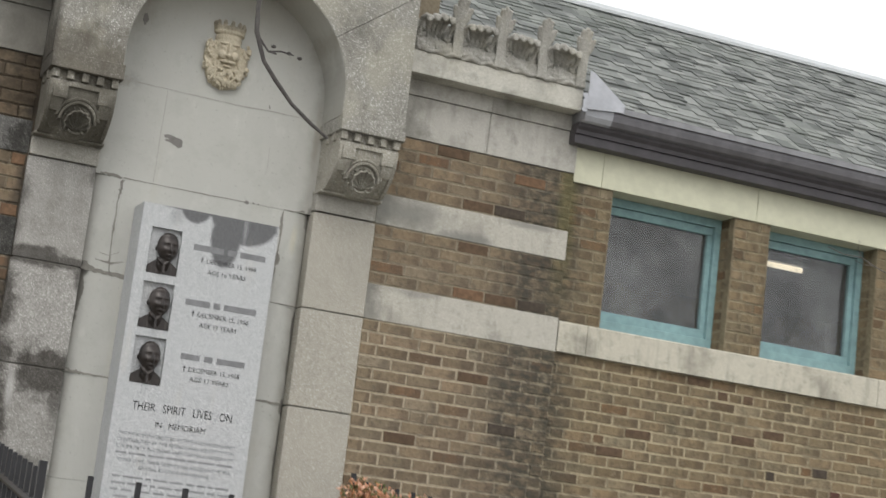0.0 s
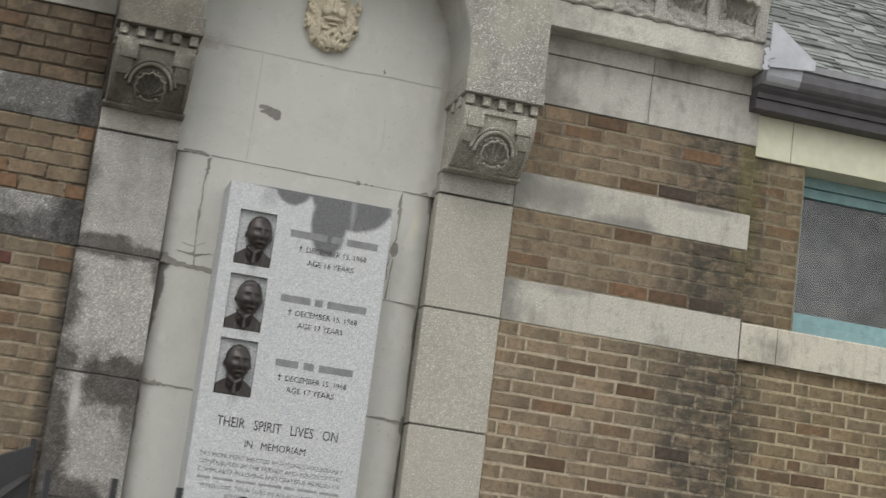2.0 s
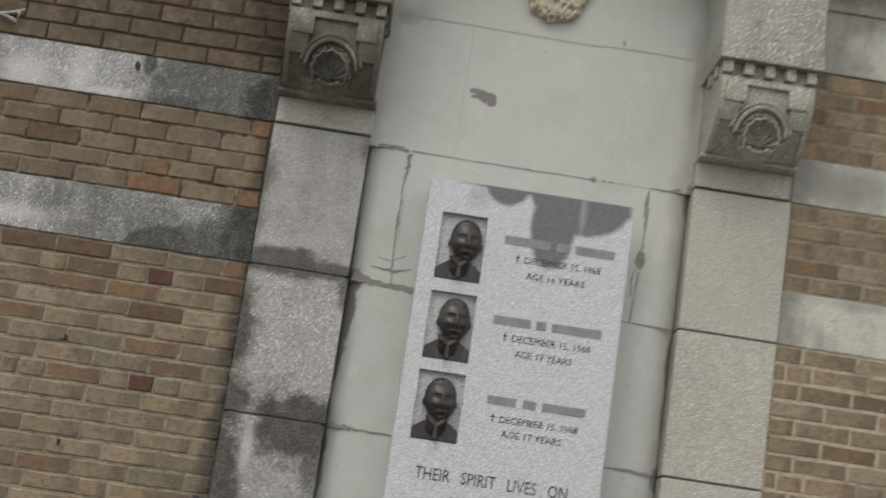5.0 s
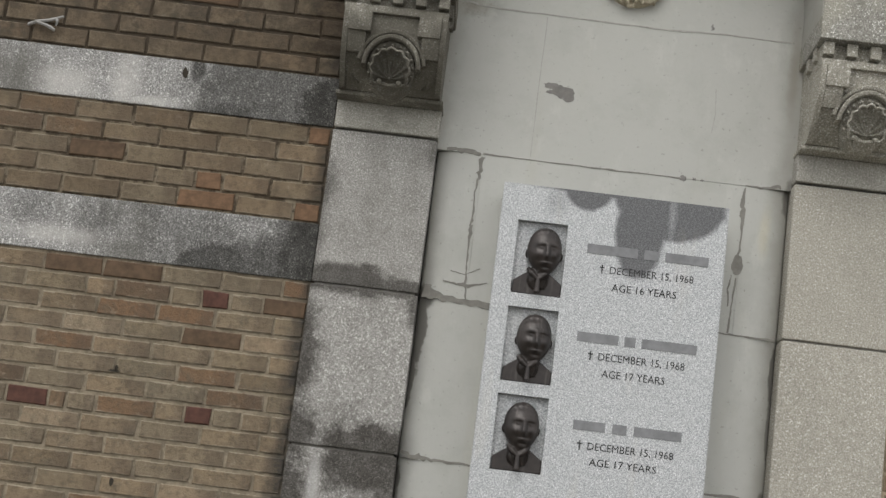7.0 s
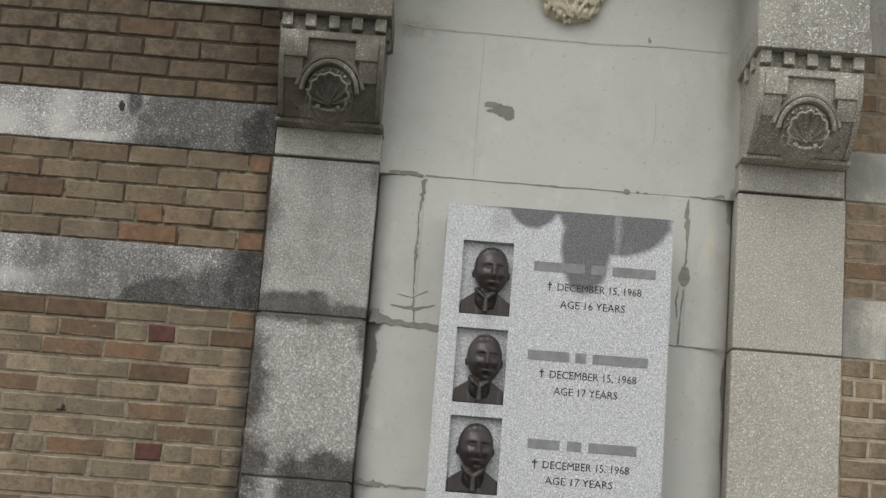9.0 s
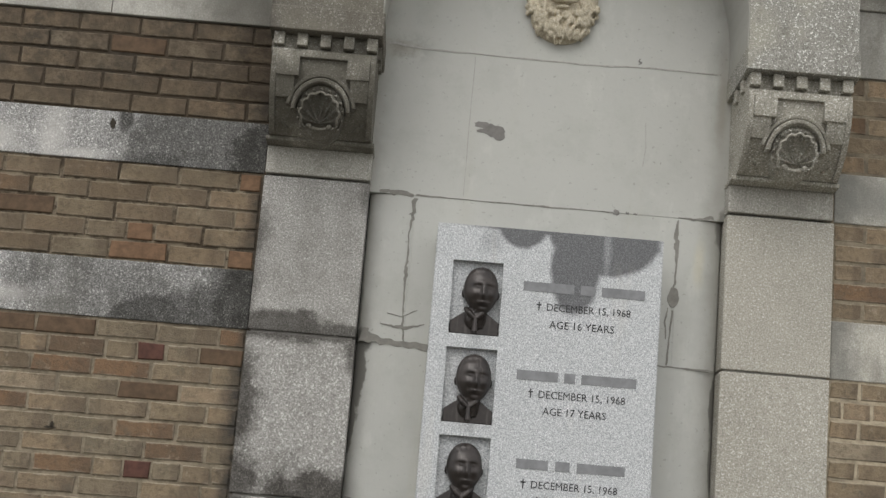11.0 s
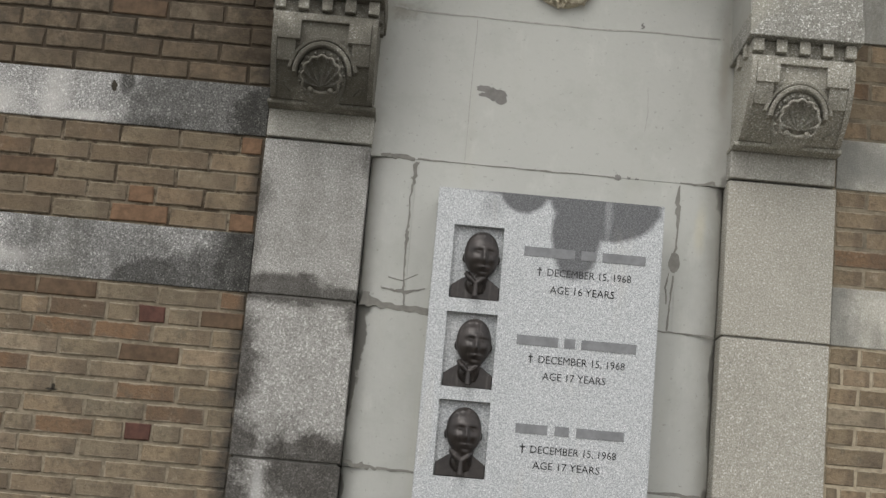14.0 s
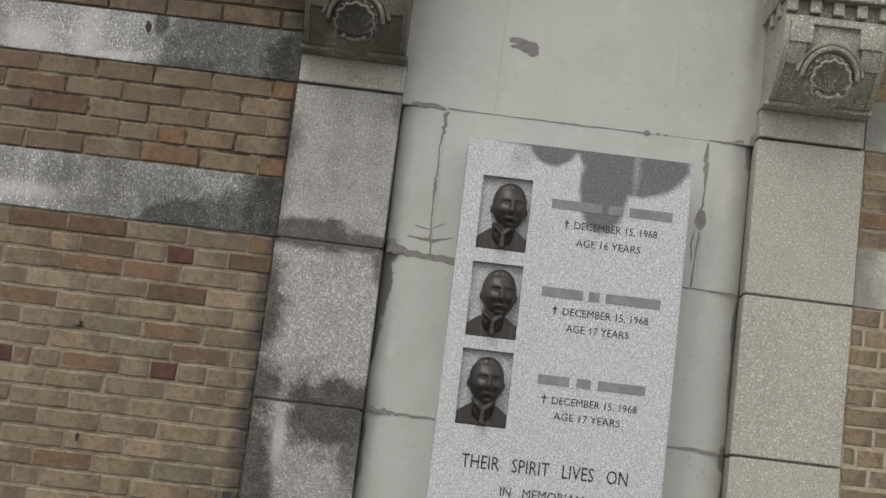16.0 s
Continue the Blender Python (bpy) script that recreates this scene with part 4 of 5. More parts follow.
# ---- carved mask over the tablet ----
def carved_mask():
    """A plain relief head with a crown, curls and a full beard, as one mesh."""
    r = random.Random(12)
    bm = bmesh.new()
    cx, y0 = 0.016, NI_Y
    ball(bm, (cx, y0, 4.005), (0.078, 0.085, 0.125), 20, 14)
    ball(bm, (cx, y0, 3.880), (0.110, 0.066, 0.100), 24, 14)
    ball(bm, (cx, y0, 4.065), (0.076, 0.078, 0.060), 20, 12)
    for s in (-1, 1):
        ball(bm, (cx + s * 0.085, y0, 3.955), (0.042, 0.045, 0.085), 16, 10)
        ball(bm, (cx + s * 0.038, y0 - 0.070, 3.965), (0.024, 0.022, 0.024), 10, 6)
        ball(bm, (cx + s * 0.024, y0 - 0.082, 3.926), (0.028, 0.016, 0.009), 10, 6)
        ball(bm, (cx + s * 0.034, y0 - 0.078, 4.030), (0.027, 0.014, 0.008), 10, 6)
        ball(bm, (cx + s * 0.034, y0 - 0.070, 4.008), (0.014, 0.012, 0.007), 10, 6)
    ball(bm, (cx, y0 - 0.088, 3.995), (0.011, 0.020, 0.036), 10, 8)
    ball(bm, (cx, y0 - 0.094, 3.962), (0.018, 0.018, 0.012), 10, 8)
    ball(bm, (cx, y0 - 0.078, 3.902), (0.024, 0.014, 0.007), 10, 6)
    for k in range(250):
        a, q = r.uniform(0, math.tau), r.random() ** 0.5
        x, z = 0.112 * q * math.cos(a), 0.100 * q * math.sin(a)
        if z > 0.006 and abs(x) < 0.060:
            continue
        dep = 0.066 * math.sqrt(max(0.0, 1 - q * q)) + 0.012
        ball(bm, (cx + x, y0 - dep, 3.880 + z), (0.0070, 0.013, 0.0125), 7, 5)
    for k in range(90):
        s, v = r.choice((-1, 1)), r.random()
        ball(bm, (cx + s * r.uniform(0.070, 0.126), y0 - 0.016 - 0.032 * r.random(), 3.88 + 0.165 * v), (0.0088, 0.014, 0.011), 7, 5)
    for k in range(15):
        a = math.pi * k / 14
        ball(bm, (cx + 0.076 * math.cos(a), y0 - 0.074 * math.sin(a), 4.100), (0.012, 0.016, 0.012), 8, 6)
        ball(bm, (cx + 0.079 * math.cos(a), y0 - 0.076 * math.sin(a), 4.122), (0.012, 0.010, 0.016), 8, 6)
    for k in range(7):
        a = math.pi * k / 6
        ball(bm, (cx + 0.082 * math.cos(a), y0 - 0.078 * math.sin(a), 4.145), (0.013, 0.013, 0.022), 8, 6)
    for w in bm.verts:
        w.co.y = y0 + (w.co.y - y0) * 0.72
    return tagged(sculpt(part("carved_mask", bm, MASK, smooth=True), 0.0034, 0), "yellowed carved relief mask with crown and curly beard", "relief")


carved_mask()

# ---- granite memorial tablet ----
TX0, TX1, TZ0, TZ1, TY = -0.358, 0.389, 0.55, 3.043, -0.185
tablet = thing("memorial_tablet", "pale granite memorial tablet with dark wet stain on top", "memorial")
REC = ((2.676, 2.921), (2.386, 2.631), (2.098, 2.344))
RX0, RX1 = -0.298, -0.133


def tablet_slab():
    bm = bmesh.new()
    xs = [TX0, RX0, RX1, TX1]
    zs = sorted([TZ0, TZ1] + [z for r in REC for z in r])
    deep = TY + 0.026
    v = {}

    def vert(x, y, z):
        key = (round(x, 5), round(y, 5), round(z, 5))
        if key not in v:
            v[key] = bm.verts.new((x, y, z))
        return v[key]

    def face(*ps):
        bm.faces.new([vert(*p) for p in ps])
    for i in range(3):
        for j in range(len(zs) - 1):
            a, b, c, d = xs[i], xs[i + 1], zs[j], zs[j + 1]
            inside = i == 1 and any(abs(c - r[0]) < 1e-6 for r in REC)
            y = deep if inside else TY
            face((a, y, c), (b, y, c), (b, y, d), (a, y, d))
            if inside:
                for p, q in (((a, c), (b, c)), ((b, c), (b, d)), ((b, d), (a, d)), ((a, d), (a, c))):
                    face((p[0], TY, p[1]), (q[0], TY, q[1]), (q[0], deep, q[1]), (p[0], deep, p[1]))
    back = NI_Y + 0.02
    for j in range(len(zs) - 1):
        for x in (TX0, TX1):
            face((x, TY, zs[j]), (x, TY, zs[j + 1]), (x, back, zs[j + 1]), (x, back, zs[j]))
    for i in range(3):
        for z in (TZ0, TZ1):
            face((xs[i], TY, z), (xs[i + 1], TY, z), (xs[i + 1], back, z), (xs[i], back, z))
    bmesh.ops.recalc_face_normals(bm, faces=bm.faces)
    rim = [e for e in bm.edges if len(e.link_faces) == 2 and all(abs(w.co.y - TY) < 1e-5 for w in e.verts)
           and (all(abs(w.co.x - TX0) < 1e-5 for w in e.verts) or all(abs(w.co.x - TX1) < 1e-5 for w in e.verts) or all(abs(w.co.z - TZ1) < 1e-5 for w in e.verts))]
    bmesh.ops.bevel(bm, geom=rim, offset=0.004, segments=2, affect="EDGES")
    return bm


part("slab", tablet_slab(), GRANITE, tablet)
part("plinth", block(-0.42, 0.45, -0.25, NI_Y, 0.0, 0.5495, 0.01), GRANITE, tablet, "granite foot of the tablet")


def letter(text, x0, x1, z0, z1, material, name="inscription"):
    """A line of lettering stretched to its true width and cap height, each word a part."""
    cu = bpy.data.curves.new("text", "FONT")
    cu.body, cu.extrude, cu.resolution_u = text, 0.0, 2
    ob = bpy.data.objects.new("text", cu)
    scene.collection.objects.link(ob)
    bpy.context.view_layer.update()
    me = bpy.data.meshes.new_from_object(ob.evaluated_get(bpy.context.evaluated_depsgraph_get()))
    bpy.data.objects.remove(ob)
    co = np.array([w.co[:] for w in me.vertices])
    lo, hi = co[:, 0].min(), co[:, 0].max()
    spans = sorted((min(co[i, 0] for i in p.vertices), max(co[i, 0] for i in p.vertices), p.index) for p in me.polygons)
    words, end = [], -9.0
    for a, b, i in spans:
        if a - end > 0.17:
            words.append([])
        words[-1].append(i)
        end = max(end, b)
    for word in words:
        keep = {}
        faces = []
        for i in word:
            faces.append([keep.setdefault(j, len(keep)) for j in me.polygons[i].vertices])
        vs = [(x0 + (co[j, 0] - lo) / (hi - lo) * (x1 - x0), TY - 0.0012, z0 + co[j, 1] / 0.73 * (z1 - z0)) for j in keep]
        wm = bpy.data.meshes.new(name)
        wm.from_pydata(vs, [], faces)
        wm.materials.append(material)
        new(name, wm).parent = tablet
    bpy.data.meshes.remove(me)


def bars(words, x0, x1, z0, z1, material, name="worn_word"):
    """Plain bars in place of words; words are relative lengths, gaps are one letter."""
    total = sum(words) + 0.9 * (len(words) - 1)
    x = x0
    for w in words:
        d = w / total * (x1 - x0)
        part(name, block(x, x + d, TY - 0.0012, TY + 0.001, z0, z1), material, tablet)
        x += d + 0.9 / total * (x1 - x0)


ROWS = (((7, 2, 6), (-0.063, 0.336, 2.832, 2.872), (0.018, 0.292, 2.775, 2.801), (0.029, 0.241, 2.718, 2.744), "16"),
        ((6, 1.6, 8), (-0.065, 0.324, 2.538, 2.578), (0.010, 0.290, 2.487, 2.513), (0.026, 0.231, 2.433, 2.459), "17"),
        ((4, 1.8, 6), (-0.047, 0.302, 2.252, 2.291), (0.006, 0.281, 2.196, 2.221), (0.016, 0.231, 2.146, 2.171), "17"))
for words, nm, da, ag, years in ROWS:
    bars(words, nm[0], nm[1], nm[2] + 0.004, nm[3] - 0.004, NAME_BAR, "name_bar")
    letter("DECEMBER 15, 1968", *da, LETTER)
    letter("AGE " + years + " YEARS", *ag, LETTER)
    xc, zc = da[0] - 0.026, (da[2] + da[3]) / 2
    bm = bmesh.new()
    box(bm, xc - 0.002, xc + 0.002, TY - 0.0012, TY + 0.001, zc - 0.015, zc + 0.015)
    box(bm, xc - 0.008, xc + 0.008, TY - 0.0016, TY + 0.001, zc + 0.003, zc + 0.007)
    part("cross", bm, LETTER, tablet)
letter("THEIR   SPIRIT   LIVES   ON", -0.262, 0.274, 1.962, 2.008, LETTER)
letter("IN   MEMORIAM", -0.128, 0.140, 1.884, 1.916, LETTER)
SMALL = (("THIS MONUMENT ERECTED WITH FUNDS VOLUNTARILY", -0.317, 0.318), ("CONTRIBUTED BY THE FRIENDS AND YOUTH OF THIS", -0.314, 0.314),
         ("COMMUNITY IN LOVING AND GRATEFUL MEMORY OF", -0.312, 0.312), None,
         ("WHO LOST THEIR LIVES IN AN ACCIDENT WHILE", -0.295, 0.305), ("SERVING AS GOOD SAMARITANS", -0.185, 0.195))
for k, row in enumerate(SMALL):
    zb = 1.826 - 0.0335 * k
    if row:
        letter(row[0], row[1], row[2], zb, zb + 0.019, SMALL_LETTER)
    else:
        bars((4, 6, 6, 7, 3, 6, 6), -0.312, 0.312, zb + 0.004, zb + 0.015, SMALL_BAR)
for k, words in enumerate(((3, 7, 2, 5, 5, 3, 3, 2, 5), (5, 7, 2, 5, 3, 7, 3, 4), (2, 3, 4, 3, 8, 4, 3), (3, 4, 6, 2, 5), (5, 3, 4, 6, 2))):
    zb = 1.605 - 0.0335 * k
    bars(words, -0.312 + 0.02 * (k > 2), 0.312 - 0.02 * (k > 2), zb + 0.004, zb + 0.015, SMALL_BAR)


# ---- bronze relief busts ----
def bust(seed, z0, turn, hair):
    """A plain bronze relief bust, one mesh."""
    bm = bmesh.new()
    cx, y0 = (RX0 + RX1) / 2 + 0.002, TY + 0.026
    hx, hz = cx + 0.006 + turn, z0 + 0.144
    ball(bm, (hx, y0 - 0.030, hz), (0.057, 0.044, 0.080), 56, 44)
    face = hx + 0.009

    def bump(v, x, z, sx, sz, depth):
        v.co.y -= depth * math.exp(-((v.co.x - x) / sx) ** 2 - ((v.co.z - z) / sz) ** 2)
    for v in bm.verts:
        q = (v.co.z - hz) / 0.088
        if q < -0.1:
            v.co.x = hx + (v.co.x - hx) * (1 - 0.25 * ((-q - 0.1) / 0.9) ** 1.4) + 0.005 * (-q - 0.1)
        elif q > 0.1:
            v.co.x = hx + (v.co.x - hx) * (1 + 0.10 * (q - 0.1))
        if v.co.y > y0 - 0.034:
            continue
        bump(v, face, hz - 0.021, 0.0095, 0.015, 0.016)
        bump(v, face, hz + 0.002, 0.007, 0.013, 0.009)
        bump(v, face, hz + 0.020, 0.034, 0.008, 0.0045)
        bump(v, face, hz - 0.045, 0.017, 0.0055, 0.009)
        bump(v, face, hz - 0.056, 0.013, 0.004, -0.004)
        bump(v, face, hz - 0.070, 0.016, 0.010, 0.005)
        for s in (-1, 1):
            bump(v, face + s * 0.020, hz + 0.004, 0.012, 0.0085, -0.0065)
            bump(v, face + s * 0.029, hz - 0.018, 0.013, 0.012, 0.006)
            bump(v, face + s * 0.020, hz + 0.004, 0.0075, 0.004, 0.006)
        line = hz + 0.046 - 0.5 * max(0.0, abs(v.co.x - face) - 0.030)
        if v.co.z > line:
            v.co.y -= (0.005 + hair + 0.0012 * math.sin(v.co.x * 420 + seed) * math.sin(v.co.z * 260)) * min(1.0, (v.co.z - line) / 0.016)
    for s in (-1, 1):
        ball(bm, (hx + s * 0.054, y0 - 0.018, hz - 0.008), (0.008, 0.012, 0.016), 10, 8)
    tube(bm, [(cx + 0.002, y0 - 0.004, z0 + 0.030), (cx + 0.003, y0 - 0.018, z0 + 0.070), (hx, y0 - 0.026, hz - 0.045)], [0.030, 0.033, 0.034], 16)

    def coat(u, v):
        """Shoulders under a jacket: sloping tops, a swelling chest, an open collar and lapels."""
        s = u * 2 - 1
        top = 0.078 - 0.034 * max(0.0, abs(s) - 0.34) ** 1.25 / 0.59
        z = z0 + 0.002 + top * v
        depth = 0.018 + 0.030 * (1 - s * s) ** 0.6 * (1 - 0.35 * v * v)
        open_by = abs(s) - 0.34 * v
        depth *= 1 - 0.30 * v ** 7 * math.exp(-(s / 0.36) ** 4)
        depth += 0.005 * math.exp(-((open_by - 0.10) / 0.07) ** 2) - 0.006 * math.exp(-(open_by / 0.06) ** 2) * (abs(s) > 0.08)
        depth += 0.005 * math.exp(-(s / 0.07) ** 2) * (v < 0.80)
        return (cx + s * 0.080, y0 - depth, z)
    grid(bm, coat, 60, 26, -0.014)
    ball(bm, (cx, y0 - 0.012, z0 + 0.052), (0.036, 0.028, 0.036), 20, 12)
    for s in (-1, 1):
        tube(bm, [(cx + s * 0.034, y0 - 0.030, z0 + 0.084), (cx + s * 0.020, y0 - 0.046, z0 + 0.066), (cx + s * 0.003, y0 - 0.050, z0 + 0.050)], [0.008, 0.010, 0.007], 8)
    tube(bm, [(cx, y0 - 0.038, z0 + 0.062), (cx, y0 - 0.050, z0 + 0.050), (cx, y0 - 0.052, z0 + 0.004)], [0.012, 0.007, 0.010], 8)
    prism(bm, [(cx - 0.080, z0 + 0.002), (cx - 0.080, z0 + 0.044), (cx - 0.05, z0 + 0.066), (cx - 0.028, z0 + 0.080), (cx + 0.028, z0 + 0.080), (cx + 0.05, z0 + 0.066), (cx + 0.080, z0 + 0.044), (cx + 0.080, z0 + 0.002)], "y", y0 + 0.006, y0 - 0.018)
    return tagged(sculpt(part("bust", bm, BRONZE, smooth=True), 0.0019, 1), "dark brown bronze relief bust in a tablet recess", "bust", "busts in the tablet")


bust(1, REC[0][0], 0.006, 0.000)
bust(2, REC[1][0], 0.004, 0.003)
bust(3, REC[2][0], -0.004, 0.001)

# ---- frieze, cornice and cresting ----
for x0, x1 in ((CORNER_L, OL), (OR, CORNER_R)):
    fr = thing("frieze", "grey stained stone frieze under a projecting cornice", "frieze", "friezes", "structure")
    cuts = [x0, x0 + (x1 - x0) * 0.52, x1]
    for a, b in zip(cuts, cuts[1:]):
        part("frieze_stone", block(a + 0.001, b - 0.001, -0.010, 0.30, FR0 + 0.002, 3.984, 0.003), FRIEZE, fr)
        part("fascia_stone", block(a + 0.001, b - 0.001, -0.022, 0.30, 3.986, 4.079, 0.003), FRIEZE, fr)
    part("cornice", block(x0 + (0.0 if x0 > 0 else -0.03), x1 + (0.0 if x1 < 0 else -0.07), -0.150, 0.35, 4.0795, 4.212, 0.006), CORNICE, fr)


def cresting(x0, x1):
    """Carved acanthus leaves that alternate with upright fluted plumes."""
    c = thing("cresting", "carved acanthus cresting of weathered grey stone", "cresting", "crestings")
    y0 = -0.125
    part("bed", block(x0, x1, y0 + 0.020, 0.02, 4.205, 4.41), CREST, c)

    bm = bmesh.new()
    for row in range(4):
        ripple = [(x0 + 0.012 + (x1 - x0 - 0.024) * q / 60, y0 - 0.026 + 0.006 * row + 0.008 * math.sin(q * 0.9 + row * 2), 4.224 + 0.022 * row + 0.008 * math.sin(q * 1.05 + row * 1.3)) for q in range(61)]
        tube(bm, ripple, [0.013 + 0.003 * math.sin(q * 0.7 + row) for q in range(61)], 6)
    box(bm, x0 + 0.004, x1 - 0.004, y0 - 0.022, y0 + 0.03, 4.213, 4.300)
    sculpt(part("leafy_apron", bm, CREST, c, smooth=True), 0.0065, 1)
    n = 4
    step = (x1 - x0) / n
    for k in range(n):
        xl = x0 + step * (k + 0.40)
        xp = x0 + step * (k + 0.93) - (0.012 if k == n - 1 else 0)

        bm = bmesh.new()
        for f in (-2, -1, 0, 1, 2):
            top = 4.578 - 0.016 * f * f
            rib = [(xp + f * 0.013, y0 - 0.034, 4.214), (xp + f * 0.012, y0 - 0.036, 4.32), (xp + f * 0.014, y0 - 0.036, 4.42), (xp + f * 0.019, y0 - 0.042, top - 0.070), (xp + f * 0.024, y0 - 0.058, top - 0.018), (xp + f * 0.027, y0 - 0.070, top)]
            wide = 0.004 * (f == 0)
            tube(bm, rib, [0.011 + wide, 0.010 + wide, 0.010 + wide, 0.014 + wide, 0.0155, 0.011], 8)
        tube(bm, [(xp, y0 - 0.010, 4.214), (xp, y0 - 0.010, 4.40), (xp, y0 - 0.022, 4.50), (xp, y0 - 0.040, 4.545)], [0.034, 0.034, 0.040, 0.028], 10)
        sculpt(part("plume", bm, CREST, c, smooth=True), 0.0055, 1)

        bm = bmesh.new()
        for f in (-1.5, -0.5, 0.5, 1.5):
            top = 4.408 + 0.012 * (abs(f) < 1) + 0.008 * math.sin(f * 5 + k)
            way = [(xl + f * 0.030 + 0.010 * math.sin(f * 2 + k), y0 - 0.026, 4.240), (xl + f * 0.024, y0 - 0.012, 4.300), (xl + f * 0.026 + 0.005 * math.sin(k + f), y0 - 0.014, 4.355),
                   (xl + f * 0.034, y0 - 0.036, top - 0.018), (xl + f * 0.042, y0 - 0.070, top), (xl + f * 0.047, y0 - 0.102, top - 0.012), (xl + f * 0.050, y0 - 0.112, top - 0.038)]
            tube(bm, way, [0.010, 0.010, 0.011, 0.017, 0.023, 0.022, 0.012], 10)
        for side in (-1, 1):
            tube(bm, [(xl + side * 0.080, y0 - 0.020, 4.290), (xl + side * 0.092, y0 - 0.030, 4.345), (xl + side * 0.096, y0 - 0.060, 4.395), (xl + side * 0.080, y0 - 0.095, 4.405)], [0.008, 0.010, 0.016, 0.016], 8)
        sculpt(part("acanthus_leaf", bm, CREST, c, smooth=True), 0.0055, 2)
        for s in (-1, 1):
            curl = []
            for q in range(19):
                a, r = q / 18 * 1.5 * math.tau + math.pi / 2, 0.030 * (1 - 0.72 * q / 18)
                curl.append((xl + s * (0.086 + r * math.cos(a)), y0 - 0.018, 4.325 + r * math.sin(a)))
            part("scroll", tube(bmesh.new(), curl, [0.010] * 12 + [0.008] * 7, 6), CREST, c, smooth=True)
    return c


cresting(1.045, 2.135)
cresting(-2.135, -1.02)

# ---- window sills and lintels on the wing ----
sill = thing("sill_band", "pale stained stone sill course under the windows", "sill", kind="structure")
for a, b in ((2.212, 2.406), (2.406, 4.511), (4.511, 6.4)):
    pts = [(-0.004, SILL0 + 0.002), (-0.004, SILL1 - 0.012), (0.0, SILL1 - 0.004), (0.215, SILL1 + 0.016), (0.215, SILL0 + 0.002)]
    part("sill_stone", prism(bmesh.new(), pts, "x", a + 0.002, b - 0.002), SILL, sill)
lintel = thing("lintel_band", "cream painted lintel course over the windows", "lintel", kind="structure")
for a, b in ((2.209, 2.402), (2.402, 3.506), (3.506, 5.2), (5.2, 6.9)):
    part("lintel_stone", block(a + 0.0015, b - 0.0015, 0.008, 0.26, LIN0, LIN1, 0.003), LINTEL, lintel)


# ---- windows ----
def window(name, x0, x1):
    w = thing(name, "teal painted window with one dark pane", "window", kind="structure")
    zb, zt, ya = SILL1 + 0.018, LIN0 - 0.001, 0.172
    x0, x1 = x0 + 0.001, x1 - 0.001
    f = 0.045
    fr = part("frame", block(x0, x0 + f, ya, ya + 0.09, zb, zt, 0.003), TEAL, w)
    part("frame", block(x1 - f, x1, ya, ya + 0.09, zb, zt, 0.003), TEAL, w)
    part("frame", block(x0 + f, x1 - f, ya + 0.001, ya + 0.09, zt - 0.052, zt, 0.003), TEAL, w)
    part("frame", block(x0 + f, x1 - f, ya - 0.006, ya + 0.09, zb, zb + 0.058, 0.003), TEAL, w)
    a, b, c, d = x0 + f + 0.002, x1 - f - 0.002, zb + 0.060, zt - 0.054
    sash = part("sash_rail", block(a, b, ya + 0.018, ya + 0.06, d - 0.050, d, 0.004), TEAL, w)
    part("sash_rail", block(a, b, ya + 0.018, ya + 0.06, c, c + 0.055, 0.004), TEAL, w)
    part("sash_stile", block(a, a + 0.036, ya + 0.019, ya + 0.06, c + 0.055, d - 0.050, 0.004), TEAL, w)
    part("sash_stile", block(b - 0.036, b, ya + 0.019, ya + 0.06, c + 0.055, d - 0.050, 0.004), TEAL, w)
    p = part("pane", block(a + 0.034, b - 0.034, ya + 0.040, ya + 0.044, c + 0.053, d - 0.048), GLASS, sash, "reflecting window glass")
    p.visible_shadow = False
    return w


window("window_1", *WIN[0])
window("window_2", *WIN[1])

# ---- the dim room behind the windows ----
tagged(part("floor", block(2.3, 6.6, 0.33, 3.99, 1.0, 1.1), ROOM), "dim floor of the room inside", "floor", kind="structure")
tagged(part("ceiling", block(2.22, 6.89, 0.30, 3.99, 3.93, 4.0), ROOM), "dim plaster ceiling of the room inside", "ceiling", kind="structure")
tagged(part("wall_inner", block(2.22, 2.32, 0.33, 3.99, 1.1, 3.92), ROOM), "dim inner wall of the room", "wall", kind="structure")
lampbox = thing("ceiling_lamp", "lit fluorescent lamp under the ceiling inside", "lamp")
part("housing", block(4.30, 5.10, 1.72, 1.86, 3.875, 3.9295, 0.004), FLASH, lampbox)
part("tube", tube(bmesh.new(), [(4.32, 1.79, 3.855), (5.08, 1.79, 3.855)], [0.02, 0.02], 10), LAMP, lampbox)

# ---- eaves: board, gutter and flashing ----
eaves = thing("eaves_gutter", "dull purple-brown moulded gutter and fascia board", "gutter")
E0 = 2.145
part("fascia_board", block(E0, 6.9, -0.085, 0.30, 3.905, 3.960, 0.004), FASCIA, eaves)
part("crown_moulding", prism(bmesh.new(), [(-0.098, 3.9605), (-0.102, 3.985), (-0.120, 4.003), (-0.126, 4.02), (0.1, 4.02), (0.1, 3.9605)], "x", E0, 6.9), FASCIA, eaves)
prof = [(-0.130, 4.0205), (-0.152, 4.030), (-0.172, 4.055), (-0.180, 4.085), (-0.180, 4.105), (-0.192, 4.110), (-0.192, 4.136), (-0.184, 4.136), (-0.172, 4.095), (-0.150, 4.045), (-0.03, 4.04), (-0.03, 4.0205)]
part("gutter", prism(bmesh.new(), prof, "x", E0, 6.9), GUTTER, eaves)
part("gutter_lip", block(E0, 6.9, -0.196, -0.193, 4.106, 4.140), GUTTER_LIP, eaves, "worn grey gutter lip")
